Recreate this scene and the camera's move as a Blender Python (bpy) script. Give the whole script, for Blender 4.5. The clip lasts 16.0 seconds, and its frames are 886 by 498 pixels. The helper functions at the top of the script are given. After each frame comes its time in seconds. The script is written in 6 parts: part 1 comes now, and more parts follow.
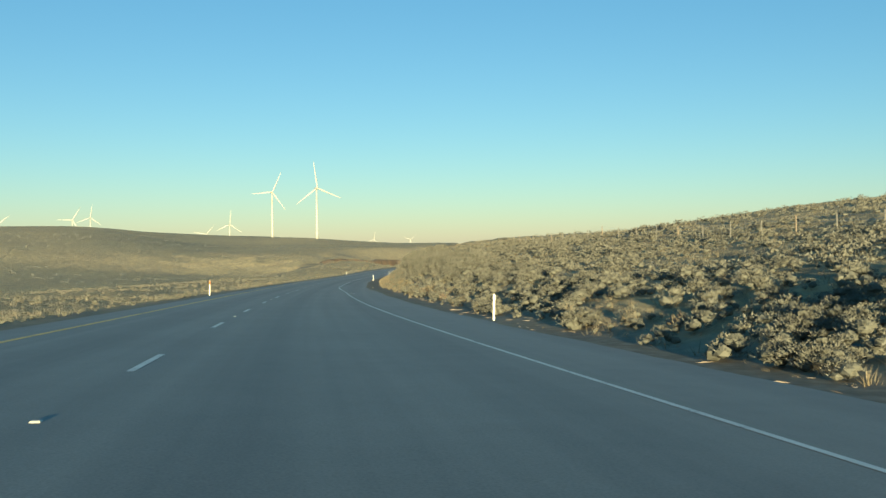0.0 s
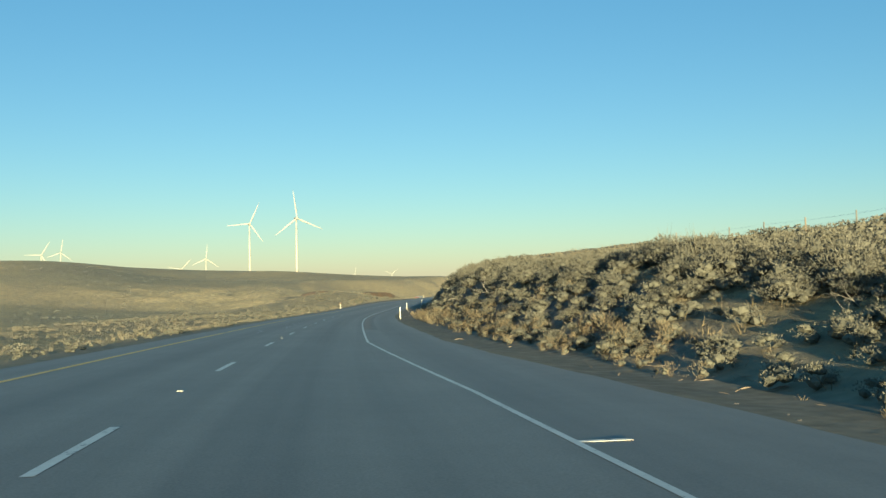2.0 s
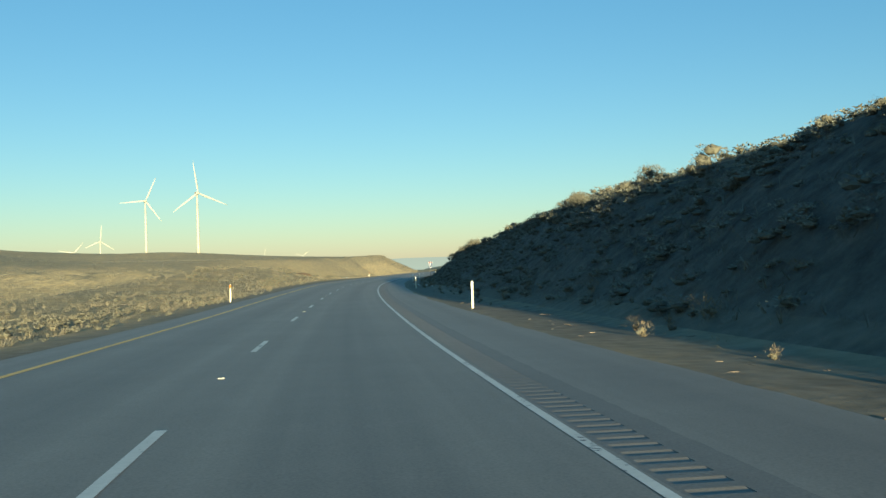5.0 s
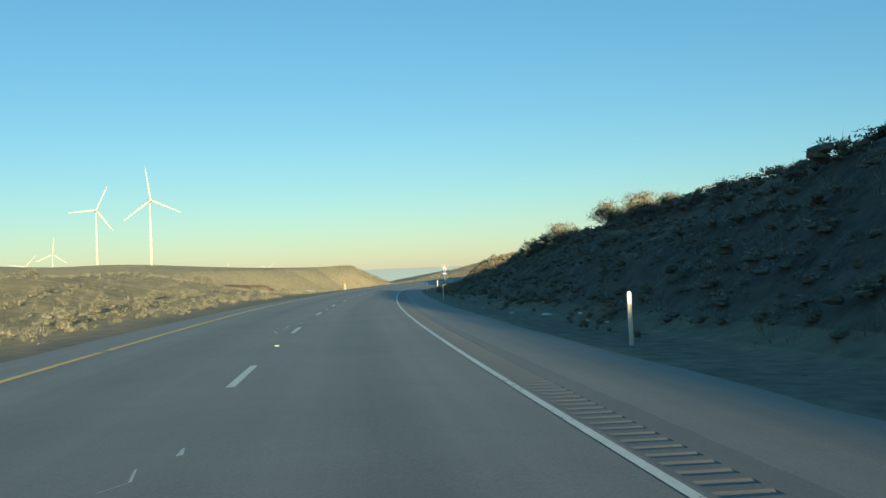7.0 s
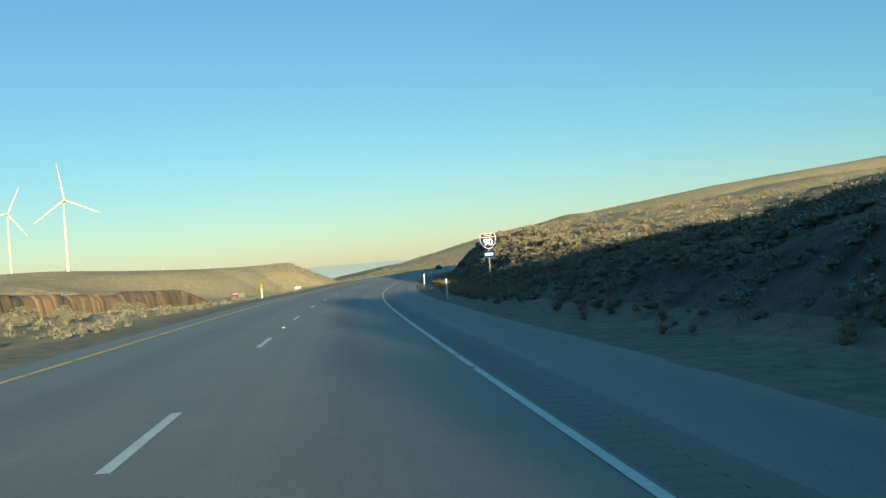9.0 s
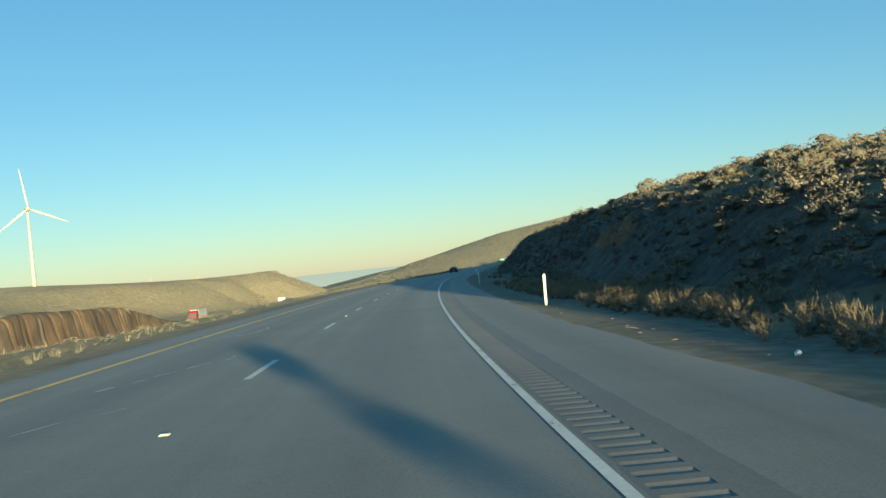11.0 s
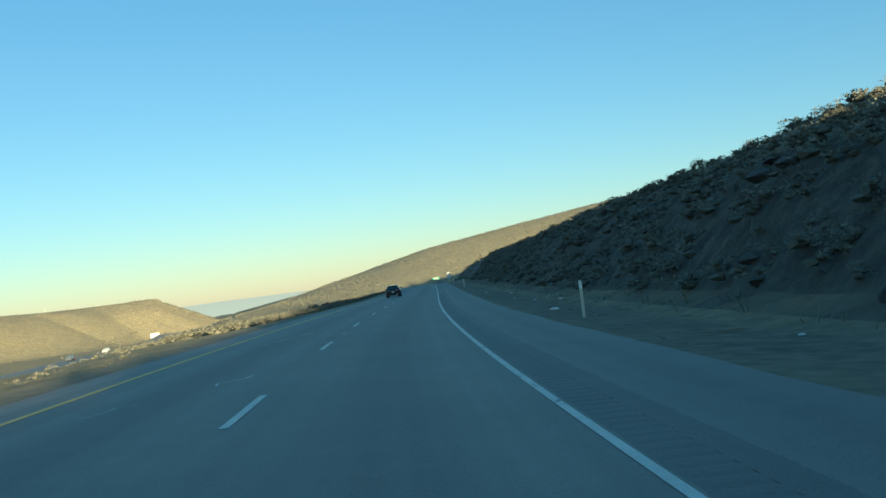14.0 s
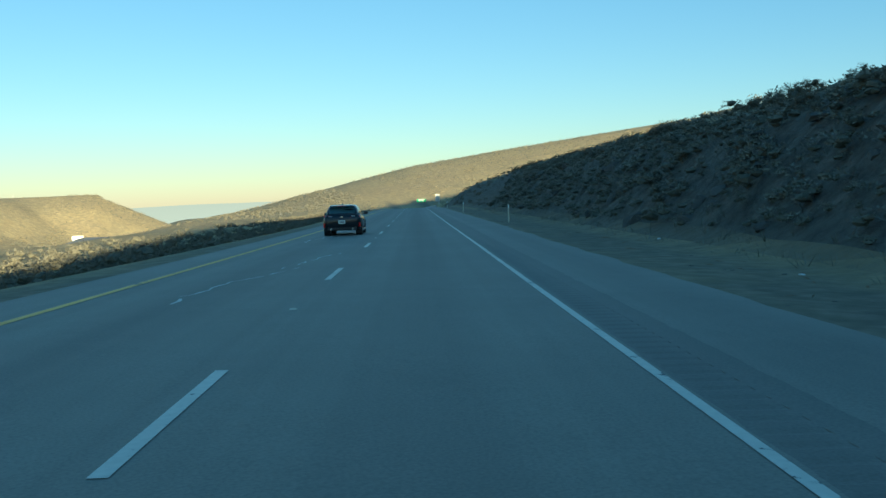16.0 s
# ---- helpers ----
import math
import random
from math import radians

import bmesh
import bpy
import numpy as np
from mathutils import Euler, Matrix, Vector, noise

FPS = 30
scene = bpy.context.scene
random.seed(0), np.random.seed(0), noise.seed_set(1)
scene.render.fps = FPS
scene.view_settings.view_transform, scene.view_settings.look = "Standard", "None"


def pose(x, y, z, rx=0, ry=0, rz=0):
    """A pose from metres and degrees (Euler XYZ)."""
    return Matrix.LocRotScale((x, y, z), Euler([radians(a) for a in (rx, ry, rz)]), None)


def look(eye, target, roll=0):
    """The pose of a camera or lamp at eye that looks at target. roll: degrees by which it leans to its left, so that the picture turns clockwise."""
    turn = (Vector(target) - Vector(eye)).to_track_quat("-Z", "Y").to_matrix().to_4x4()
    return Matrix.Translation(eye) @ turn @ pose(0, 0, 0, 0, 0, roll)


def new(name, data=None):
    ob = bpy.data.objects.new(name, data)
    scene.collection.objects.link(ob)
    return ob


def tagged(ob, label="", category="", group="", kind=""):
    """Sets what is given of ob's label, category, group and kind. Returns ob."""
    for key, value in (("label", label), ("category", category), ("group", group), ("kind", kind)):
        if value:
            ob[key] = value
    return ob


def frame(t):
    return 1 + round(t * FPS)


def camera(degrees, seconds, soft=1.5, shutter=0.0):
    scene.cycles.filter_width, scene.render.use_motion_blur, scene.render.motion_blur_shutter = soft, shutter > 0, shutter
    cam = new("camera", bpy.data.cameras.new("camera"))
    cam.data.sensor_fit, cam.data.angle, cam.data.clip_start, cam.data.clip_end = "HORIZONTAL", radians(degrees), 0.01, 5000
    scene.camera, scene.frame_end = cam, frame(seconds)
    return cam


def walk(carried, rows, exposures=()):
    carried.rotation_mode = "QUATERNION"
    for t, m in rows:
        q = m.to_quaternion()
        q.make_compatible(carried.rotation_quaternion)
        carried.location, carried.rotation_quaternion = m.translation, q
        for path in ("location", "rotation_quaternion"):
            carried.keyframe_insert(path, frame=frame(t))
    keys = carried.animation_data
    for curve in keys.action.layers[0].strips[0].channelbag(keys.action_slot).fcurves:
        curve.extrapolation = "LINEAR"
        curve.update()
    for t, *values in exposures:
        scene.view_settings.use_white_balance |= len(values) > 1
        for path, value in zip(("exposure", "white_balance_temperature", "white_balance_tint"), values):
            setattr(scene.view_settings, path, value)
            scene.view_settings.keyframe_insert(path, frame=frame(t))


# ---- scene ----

# ---- the camera: a drive along the right-hand lane of a two-lane carriageway ----
cam = camera(53.8, 16.0, soft=1.5)
# seconds, eye, heading to the right of +y, pitch, roll
PATH = [
    (0, 2.48, -1.35, 1.366, 9.53, -0.51, -0.63),
    (0.5, 2.43, 14.73, 0.690, 9.31, 0.53, 0.11),
    (1, 2.57, 31.53, -0.005, 9.55, 1.42, 0.05),
    (1.5, 3.03, 48.47, -0.670, 10.11, 1.78, -0.62),
    (2, 3.68, 65.31, -1.282, 10.87, 1.74, -1.01),
    (2.5, 4.44, 82.73, -1.892, 11.91, 1.37, -1.49),
    (3, 5.43, 99.60, -2.428, 12.92, 1.06, -1.54),
    (3.5, 6.64, 114.72, -2.892, 13.83, 0.82, -2.13),
    (4, 8.05, 131.60, -3.386, 14.38, 0.65, -2.15),
    (4.5, 9.81, 147.97, -3.857, 15.31, 0.51, -1.93),
    (5, 12.03, 164.28, -4.296, 16.67, 0.42, -1.64),
    (5.5, 14.72, 180.53, -4.691, 17.66, 0.41, -1.44),
    (6, 17.68, 196.74, -5.032, 18.13, 0.52, -1.47),
    (6.5, 20.62, 212.35, -5.319, 18.31, 0.99, -1.35),
    (7, 24.18, 229.73, -5.592, 18.88, 1.08, -2.16),
    (7.5, 27.81, 245.97, -5.822, 20.00, 1.06, -3.54),
    (8, 31.76, 261.92, -6.047, 21.03, 0.81, -4.15),
    (8.5, 35.89, 277.90, -6.285, 22.06, 0.67, -4.46),
    (9, 40.34, 293.78, -6.535, 22.72, 0.46, -4.40),
    (9.5, 44.99, 309.61, -6.799, 22.87, 0.28, -4.22),
    (10, 49.75, 325.42, -7.064, 22.78, 0.19, -4.21),
    (10.5, 54.68, 341.15, -7.316, 23.11, 0.30, -4.64),
    (11, 60.25, 357.02, -7.552, 23.31, 0.76, -5.79),
    (11.5, 66.05, 372.99, -7.760, 23.70, 1.05, -7.08),
    (12, 71.75, 388.09, -7.929, 24.52, 1.51, -7.74),
    (12.5, 78.09, 403.99, -8.090, 25.57, 1.57, -8.15),
    (13, 84.62, 419.60, -8.225, 26.78, 1.80, -8.05),
    (13.5, 91.34, 434.96, -8.365, 28.05, 1.84, -7.60),
    (14, 98.38, 450.37, -8.500, 28.99, 1.58, -7.05),
    (14.5, 105.20, 464.66, -8.620, 29.58, 1.11, -5.88),
    (15, 112.60, 479.48, -8.745, 29.86, -0.34, -4.68),
    (15.2, 115.74, 485.81, -8.793, 29.96, -0.89, -3.89),
    (15.5, 120.32, 494.76, -8.860, 29.89, -2.00, -3.23),
    (16, 128.06, 509.59, -8.950, 29.92, -3.50, -1.91),
]


def aimed(x, y, z, heading, pitch, roll):
    a, p = radians(heading), radians(pitch)
    ahead = Vector((math.sin(a) * math.cos(p), math.cos(a) * math.cos(p), math.sin(p)))
    eye = Vector((x, y, z))
    return look(eye, eye + ahead * 10, roll)


walk(cam, [(t, aimed(*row)) for t, *row in PATH], exposures=[(0.0, 1.66, 5480, -10), (9.0, 1.71, 5480, -10), (13.0, 1.81, 5480, -10), (16.0, 1.97, 5480, -10)])

# ---- light: a low sun behind the camera, clear sky ----
SUN_HEADING, SUN_UP = 4.8, 4.8          # the way the light travels, its height in degrees
world = bpy.data.worlds.new("sky")
scene.world = world
world.use_nodes = True
sky = world.node_tree.nodes.new("ShaderNodeTexSky")
sky.sky_type = "NISHITA"
sky.sun_disc = False
sky.sun_elevation = radians(SUN_UP)
sky.sun_rotation = radians(180 + SUN_HEADING)
sky.altitude = 700
sky.air_density, sky.dust_density, sky.ozone_density = 1.0, 0.2, 1.4
back = world.node_tree.nodes["Background"]
back.inputs["Strength"].default_value = 0.044
# light scattered more than once, which fills the whole dome evenly
dome = world.node_tree.nodes.new("ShaderNodeBackground")
dome.inputs["Color"].default_value = (0.004, 0.031, 0.069, 1)
both = world.node_tree.nodes.new("ShaderNodeAddShader")
world.node_tree.links.new(sky.outputs["Color"], back.inputs["Color"])
world.node_tree.links.new(back.outputs[0], both.inputs[0])
world.node_tree.links.new(dome.outputs[0], both.inputs[1])
world.node_tree.links.new(both.outputs[0], world.node_tree.nodes["World Output"].inputs["Surface"])
lamp = bpy.data.lights.new("sun", "SUN")
lamp.energy, lamp.angle, lamp.color = 5.0, radians(0.6), (1.0, 0.74, 0.42)
sun = new("sun", lamp)
a, e = radians(SUN_HEADING), radians(SUN_UP)
sun.matrix_world = look((0, 0, 60), (100 * math.sin(a) * math.cos(e), 100 * math.cos(a) * math.cos(e), 60 - 100 * math.sin(e)))

# ---- the carriageway's line: curvature, grade and cross slope along the dashed line ----
KNOT, KNOT2 = np.arange(-40, 761, 40.0), np.arange(-40, 761, 80.0)
KC = [-3e-06, 0.000101, 0.000934, 0.001107, 0.000357, 0.00203, 0.000375, 0.001001, 0.001125, 0.000266, 0.001859, 0.000885, 0.000512, 0.001407, 0.000524, -0.000161, 3.5e-05, -4e-06, -0.0, 0.0, 0.0]
KV = [-0.0002604, 0.0001781, 4.98e-05, 0.0002373, -0.0001093, 0.000122, 8.2e-06, 1.08e-05, 8.57e-05, -0.0001497, -9.67e-05]
G0 = -0.0426
KE = [0.0458, 0.03015, 0.01502, -0.00494, 0.02778, 0.0204, 0.02968, 0.02043, -0.0123, -0.00948, -0.0078]

WIDE = ([0, 20, 40, 60, 80, 100], [7.1, 6.55, 6.01, 5.47, 4.9, 3.72])     # the merging lane's right edge
S_FROM, S_TO, STEP = -1600.0, 4200.0, 2.0
GS = np.arange(S_FROM, S_TO + STEP, STEP)
_kc = np.interp(GS, list(KNOT) + [830, 870, 960, 1000], list(KC) + [0.0, -0.0022, -0.0022, 0.0], left=0.0, right=0.0)
_kv = np.interp(GS, KNOT2, KV)
_kv[(GS < -40) | (GS > 760)] = 0.0
PSI = np.cumsum(_kc) * STEP
PSI -= np.interp(0, GS, PSI)
GR = np.cumsum(_kv) * STEP
GR += G0 - np.interp(0, GS, GR)
GR = np.clip(GR, -0.045, 0.03)
GX, GY, GZ = np.cumsum(np.sin(PSI)) * STEP, np.cumsum(np.cos(PSI)) * STEP, np.cumsum(np.where(GS < -60, -0.02, GR)) * STEP
for _a in (GX, GY, GZ):
    _a -= np.interp(0, GS, _a)
GE = np.interp(GS, KNOT2, KE)
MID = 0.30                                  # mean heading, by which the far ground fans out


def sm(x, a, b):
    u = np.clip((np.asarray(x, float) - a) / (b - a), 0, 1)
    return u * u * (3 - 2 * u)


def road_z(s, l):
    return np.interp(s, GS, GZ) - np.clip(l, -6, 11) * np.interp(s, GS, GE)


def plan(s, l):
    """World x, y of a place s along the carriageway and l to its right."""
    s, l = np.broadcast_arrays(np.asarray(s, float), np.asarray(l, float))
    p, near = np.interp(s, GS, PSI), np.clip(l, -300, 300)
    far = l - near
    x = np.interp(s, GS, GX) + near * np.cos(p) + far * np.cos(MID)
    y = np.interp(s, GS, GY) - near * np.sin(p) - far * np.sin(MID)
    return x, y


def edge_right(s):
    return np.interp(s, WIDE[0], WIDE[1]) + np.interp(s, [0, 100, 140, 200], [2.7, 3.2, 3.0, 2.65])


def wave(x, y, scale, seed=0):
    """Smooth value noise, about -1 to 1, for arrays."""
    x, y = np.asarray(x, float) / scale + 37.3 * seed, np.asarray(y, float) / scale - 11.7 * seed
    i, j = np.floor(x).astype(np.int64), np.floor(y).astype(np.int64)
    u, v = x - i, y - j
    u, v = u * u * (3 - 2 * u), v * v * (3 - 2 * v)

    def h(a, b):
        n = (a * 374761393 + b * 668265263 + seed * 974711) & 0x7FFFFFFF
        n = ((n ^ (n >> 13)) * 1274126177) & 0x7FFFFFFF
        return ((n ^ (n >> 16)) & 0xFFFF) / 32767.5 - 1

    return (h(i, j) * (1 - u) + h(i + 1, j) * u) * (1 - v) + (h(i, j + 1) * (1 - u) + h(i + 1, j + 1) * u) * v


# ---- the lie of the land ----
CREST = ([-60, 50, 75, 100, 135, 150, 165, 185, 212, 245, 265, 285, 302, 318, 335, 352, 368, 386, 400, 412, 425, 445, 470, 500, 525, 560, 640, 760, 800, 840],
         [0.6, 0.65, 1.1, 2.35, 3.25, 4.0, 5.2, 5.4, 4.5, 5.1, 4.6, 3.9, 3.2, 2.3, 1.5, 1.2, 1.7, 2.4, 3.4, 4.2, 4.6, 4.15, 4.6, 5.5, 5.5, 4.3, 4.6, 5.0, 3.0, 1.0])
BACK = ([-60, 60, 110, 140, 300, 330, 352, 375, 405, 430, 560], [0.135, 0.135, 0.12, 0.19, 0.19, 0.12, 0.15, 0.25, 0.22, 0.17, 0.2])
STEEP = ([-60, 78, 102, 330, 350, 385, 400, 425, 700], [0.25, 0.5, 0.95, 0.85, 0.5, 0.7, 0.9, 1.0, 1.0])
TOE = ([-60, 60, 85, 110, 142, 165, 330, 345, 368, 380, 395, 410, 430, 700], [2.6, 2.5, 2.4, 2.4, 2.5, 3.2, 3.5, 4.4, 4.9, 4.9, 4.9, 4.8, 4.2, 4.2])
OPP_L = ([-400, 100, 300, 450, 510, 620, 727, 880, 1000, 1200], [-58, -56, -52, -56, -60, -81, -98, -117, -105, -100])
OPP_Z = ([-400, 100, 260, 320, 420, 510, 620, 760, 1000], [-4.2, -4.2, -4.2, -4.2, -5.0, -6.2, -7.8, -8.8, -12.0])


def ground_z(s, l):
    s, l = np.broadcast_arrays(np.asarray(s, float), np.asarray(l, float))
    x, y = plan(s, l)
    zr = road_z(s, l)
    # right side: dirt strip, cut slope, crest, hillside above
    u = l - edge_right(s)
    toe = np.interp(s, *TOE)
    crest = np.interp(s, *CREST) * (1 + 0.10 * wave(s, 0 * s, 23, 3)) + 0.25 * wave(x, y, 9, 4)
    foot = np.where(u - toe > 6, u - toe, 0.4 * np.log1p(np.exp(np.clip((u - toe) / 0.4, -30, 20))))
    up = foot * np.interp(s, *STEEP) * (1 + 0.12 * wave(x, y, 7, 5))
    past = np.maximum(u - toe - crest / np.interp(s, *STEEP), 0)
    easing = 9 * (1 - np.exp(-past / 9)) * np.interp(s, *BACK) + past * np.interp(s, [150, 300, 430, 540, 620], [0.05, 0.05, 0.06, 0.08, 0.15])
    over = crest + past * np.interp(s, *BACK) + (easing - past * np.interp(s, *BACK)) * sm(s, 105, 140)
    k = 0.6
    slope = -k * np.log(np.exp(-np.clip(up, 0, 60) / k) + np.exp(-np.clip(over, 0, 60) / k))
    slope = np.where(over > 50, over, slope)
    lift = slope + (0.25 * wave(x, y, 3.3, 6) + 0.28 * np.abs(wave(x, y, 2.1, 16)) * sm(s, 120, 140)) * sm(u, 3.2, 6) + 0.9 * wave(x, y, 30, 7) * sm(u, 14, 40)
    cap = 34 + 6 * wave(x, y, 160, 8)
    # rises added behind the crest, mostly out of sight, to lengthen its shadow
    lift = lift + 0.9 * np.exp(-((s - 480) / 26) ** 2 - ((u - 21) / 5) ** 2) + 1.7 * np.exp(-((s - 262) / 40) ** 2 - ((u - 33) / 9) ** 2)
    lift = lift + 1.2 * np.exp(-((s - 224) / 22) ** 2 - ((u - 14) / 5) ** 2) + 1.8 * np.exp(-((s - 362) / 24) ** 2 - ((u - 44) / 11) ** 2) + 2.8 * np.exp(-((s - 506) / 30) ** 2 - ((u - 30) / 9) ** 2)
    lift = np.where(lift > 0.6 * cap, 0.6 * cap + (lift - 0.6 * cap) * 0.25, lift)
    right = zr - 0.015 - 0.035 * np.clip(u, 0, 3) + lift
    # left side: verge, falling bank, the other carriageway, the bank beyond it, the plateau
    d = -5.0 - l
    lo = -np.interp(s, *OPP_L)                        # its distance
    zo = np.interp(s, *OPP_Z) + np.interp(s, GS, GZ)
    f = np.clip(-l, 0, None) / lo
    near = zr - 0.03 - 0.14 * sm(d, 0.2, 4.5) + 0.2 * wave(x, y, 6, 9) * sm(d, 3, 9)
    near = near - 0.8 * sm(d, 1.0, 7.0) * sm(s, 515, 555) * sm(s, 770, 710)
    near = near + 3.2 * np.exp(-((s - 312) / 48) ** 2 - ((l + 22) / 9) ** 2)
    drop = near + (zo - near) * np.clip((f - 7.0 / lo) / (0.84 - 7.0 / lo), 0, 1) ** np.interp(s, [240, 350, 530, 590], [6.0, 1.45, 1.45, 2.5])
    beyond = np.clip(-l - lo - 11, 0, None)
    bank = 6.6 * sm(beyond, 2, 8) * sm(s, 370, 430) * sm(s, 670, 570) * (1 + 0.25 * wave(x, y, 12, 10))
    r, az = np.hypot(x, y), np.degrees(np.arctan2(x, y))
    plateau = -3.0 + 1.2 * wave(x, y, 170, 11)
    plateau = plateau + 21 * sm(az, -3, -14) * sm(r, 380, 930) + 8.5 * np.exp(-((x - 20) / 110) ** 2 - ((y - 1270) / 130) ** 2)
    plateau = plateau + 13 * sm(r, 1150, 1500) * sm(az, 4, -2) + 10 * sm(r, 1600, 2300) * sm(az, 4, -4)
    # the plateau's rim falls to the valley on its right
    edge = np.maximum(((x - 267) * 0.88 - (y - 1000) * 0.47) * sm(y, 600, 800) - 60 * sm(y, 800, 600), (x - 267) * 0.99 - (y - 1000) * 0.09) + 5 * wave(x, y, 60, 12)
    plateau = plateau - 2.6 * sm(edge, -3, 4) - 20 * sm(edge, 15, 190) - 70 * sm(edge, 90, 600)
    zp = zo + bank + 0.012 * beyond
    rise = sm(beyond, 7 + 18 * sm(s, 900, 700), 60 + 35 * sm(s, 800, 540) + 330 * sm(s, 600, 60))
    left = drop + np.where(beyond > 0, bank, 0)
    left = np.where(beyond > 0, zp + (plateau - zp) * rise, drop)
    z = np.where(l > 0, right, left)
    z = np.where((l > -5.0) & (u < 0), zr - 0.35, z)
    # the country beyond: a hill right of the bend, a valley left of it
    z0 = np.interp(820, GS, GZ)
    ax, ay = np.interp(820, GS, GX), np.interp(820, GS, GY)
    ph = np.interp(820, GS, PSI)
    ss = (x - ax) * np.sin(ph) + (y - ay) * np.cos(ph) + 820
    ll = (x - ax) * np.cos(ph) - (y - ay) * np.sin(ph)
    top = np.interp(ll, [-330, -230, -170, -130, -96, 0, 82, 200, 600], [-110, -95, -55, -20, 2, 24, 36, 52, 90])
    hill = z0 - 2 + (top + 2) * sm(ss, 830, 1130) + (0.3 * wave(x, y, 60, 13) + 0.22 * wave(x, y, 14, 14)) * sm(ss, 860, 950)
    hill = hill - 80 * sm(ss, 1150, 1700) * sm(ll, -40, -140)
    hill = np.where(ll < -96, np.minimum(hill, z0 - 2 + (top + 2) * sm(ss, 845, 1130)), hill)
    w = np.maximum(sm(ss, 800, 865) * sm(ll, -150, -60), sm(ss, 960, 1120) * sm(ll, -205, -150))
    z = z * (1 - w) + hill * w
    # the mesa's end over the valley: a low rim rock, then an even flank
    off = x - 205 - 0.15 * (y - 1030)
    mesa = -2.8 - 1.8 * sm(off, 0, 4) - 0.45 * np.clip(off - 3, 0, None) - 0.17 * np.clip(1000 - y, 0, 40) - 0.3 * np.clip(960 - y, 0, None) - 0.25 * np.clip(y - 1230, 0, None) + 0.25 * wave(x, y, 20, 15)
    z = np.where((x > 110) & (y > 880) & (y < 1500), np.maximum(z, mesa), z)
    far = sm(np.hypot(x, y), 2600, 4200) * sm(az, 3, 10)
    return z * (1 - far) + (-95) * far


def at(s, l, dz=0.0):
    """A place on the ground."""
    x, y = plan(s, l)
    return Vector((float(x), float(y), float(ground_z(s, l)) + dz))


def on_road(s, l, dz=0.0):
    x, y = plan(s, l)
    return Vector((float(x), float(y), float(road_z(s, l)) + dz))


def heading(s):
    return float(np.interp(s, GS, PSI))


# ---- mesh helpers ----
def mesh_of(name, verts, faces, mat, smooth=False, slots=None):
    """A mesh from arrays: verts (n, 3), faces (m, k); one material, or several with an index for each face."""
    verts, faces = np.asarray(verts, np.float32), np.asarray(faces, np.int32)
    me = bpy.data.meshes.new(name)
    me.vertices.add(len(verts))
    me.vertices.foreach_set("co", verts.ravel())
    k = faces.shape[1]
    me.loops.add(faces.size)
    me.loops.foreach_set("vertex_index", faces.ravel())
    me.polygons.add(len(faces))
    me.polygons.foreach_set("loop_start", np.arange(0, faces.size, k, dtype=np.int32))
    me.update(calc_edges=True)
    me.polygons.foreach_set("use_smooth", np.full(len(faces), smooth))
    for m_ in (mat if isinstance(mat, list) else [mat]):
        me.materials.append(m_)
    if slots is not None:
        me.polygons.foreach_set("material_index", np.asarray(slots, np.int32))
    return me


def grid_faces(n, m):
    i, j = np.meshgrid(np.arange(n - 1), np.arange(m - 1), indexing="ij")
    a = (i * m + j).ravel()
    return np.stack([a, a + m, a + m + 1, a + 1], 1)


def part(name, bm, mat, parent=None, label="", smooth=False):
    me = bpy.data.meshes.new(name)
    bm.to_mesh(me)
    bm.free()
    if smooth:
        me.polygons.foreach_set("use_smooth", np.ones(len(me.polygons), bool))
    me.materials.append(mat)
    ob = new(name, me)
    if parent:
        ob.parent = parent
    return tagged(ob, label)


def box(bm, cx, cy, cz, sx, sy, sz, bevel=0.0, turn=None):
    m = Matrix.Translation((cx, cy, cz)) @ (turn or Matrix()) @ Matrix.Diagonal((sx, sy, sz, 1))
    got = bmesh.ops.create_cube(bm, size=1, matrix=m)
    if bevel:
        edges = list({e for v in got["verts"] for e in v.link_edges})
        bmesh.ops.bevel(bm, geom=edges, offset=bevel, segments=2, affect="EDGES", profile=0.5)
    return bm


def tube(bm, a, b, ra, rb, n=8, caps=True):
    a, b = Vector(a), Vector(b)
    q = (b - a).to_track_quat("Z", "Y").to_matrix()
    rings = []
    for p, r in ((a, ra), (b, rb)):
        rings.append([bm.verts.new(p + q @ Vector((r * math.cos(2 * math.pi * i / n), r * math.sin(2 * math.pi * i / n), 0))) for i in range(n)])
    for i in range(n):
        bm.faces.new((rings[0][i], rings[0][(i + 1) % n], rings[1][(i + 1) % n], rings[1][i]))
    if caps:
        bm.faces.new(rings[0][::-1])
        bm.faces.new(rings[1])
    return bm


def empty(name, m, label, category, group="", kind=""):
    ob = new(name)
    ob.empty_display_size = 0.3
    ob.matrix_world = m
    return tagged(ob, label, category, group, kind)


# ---- materials ----
def material(name, build, rough=0.8, metal=0.0, spec=0.5):
    mat = bpy.data.materials.new(name)
    mat.use_nodes = True
    nt = mat.node_tree
    b = nt.nodes["Principled BSDF"]
    b.inputs["Roughness"].default_value, b.inputs["Metallic"].default_value = rough, metal
    b.inputs["Specular IOR Level"].default_value = spec
    build(nt, b)
    return mat


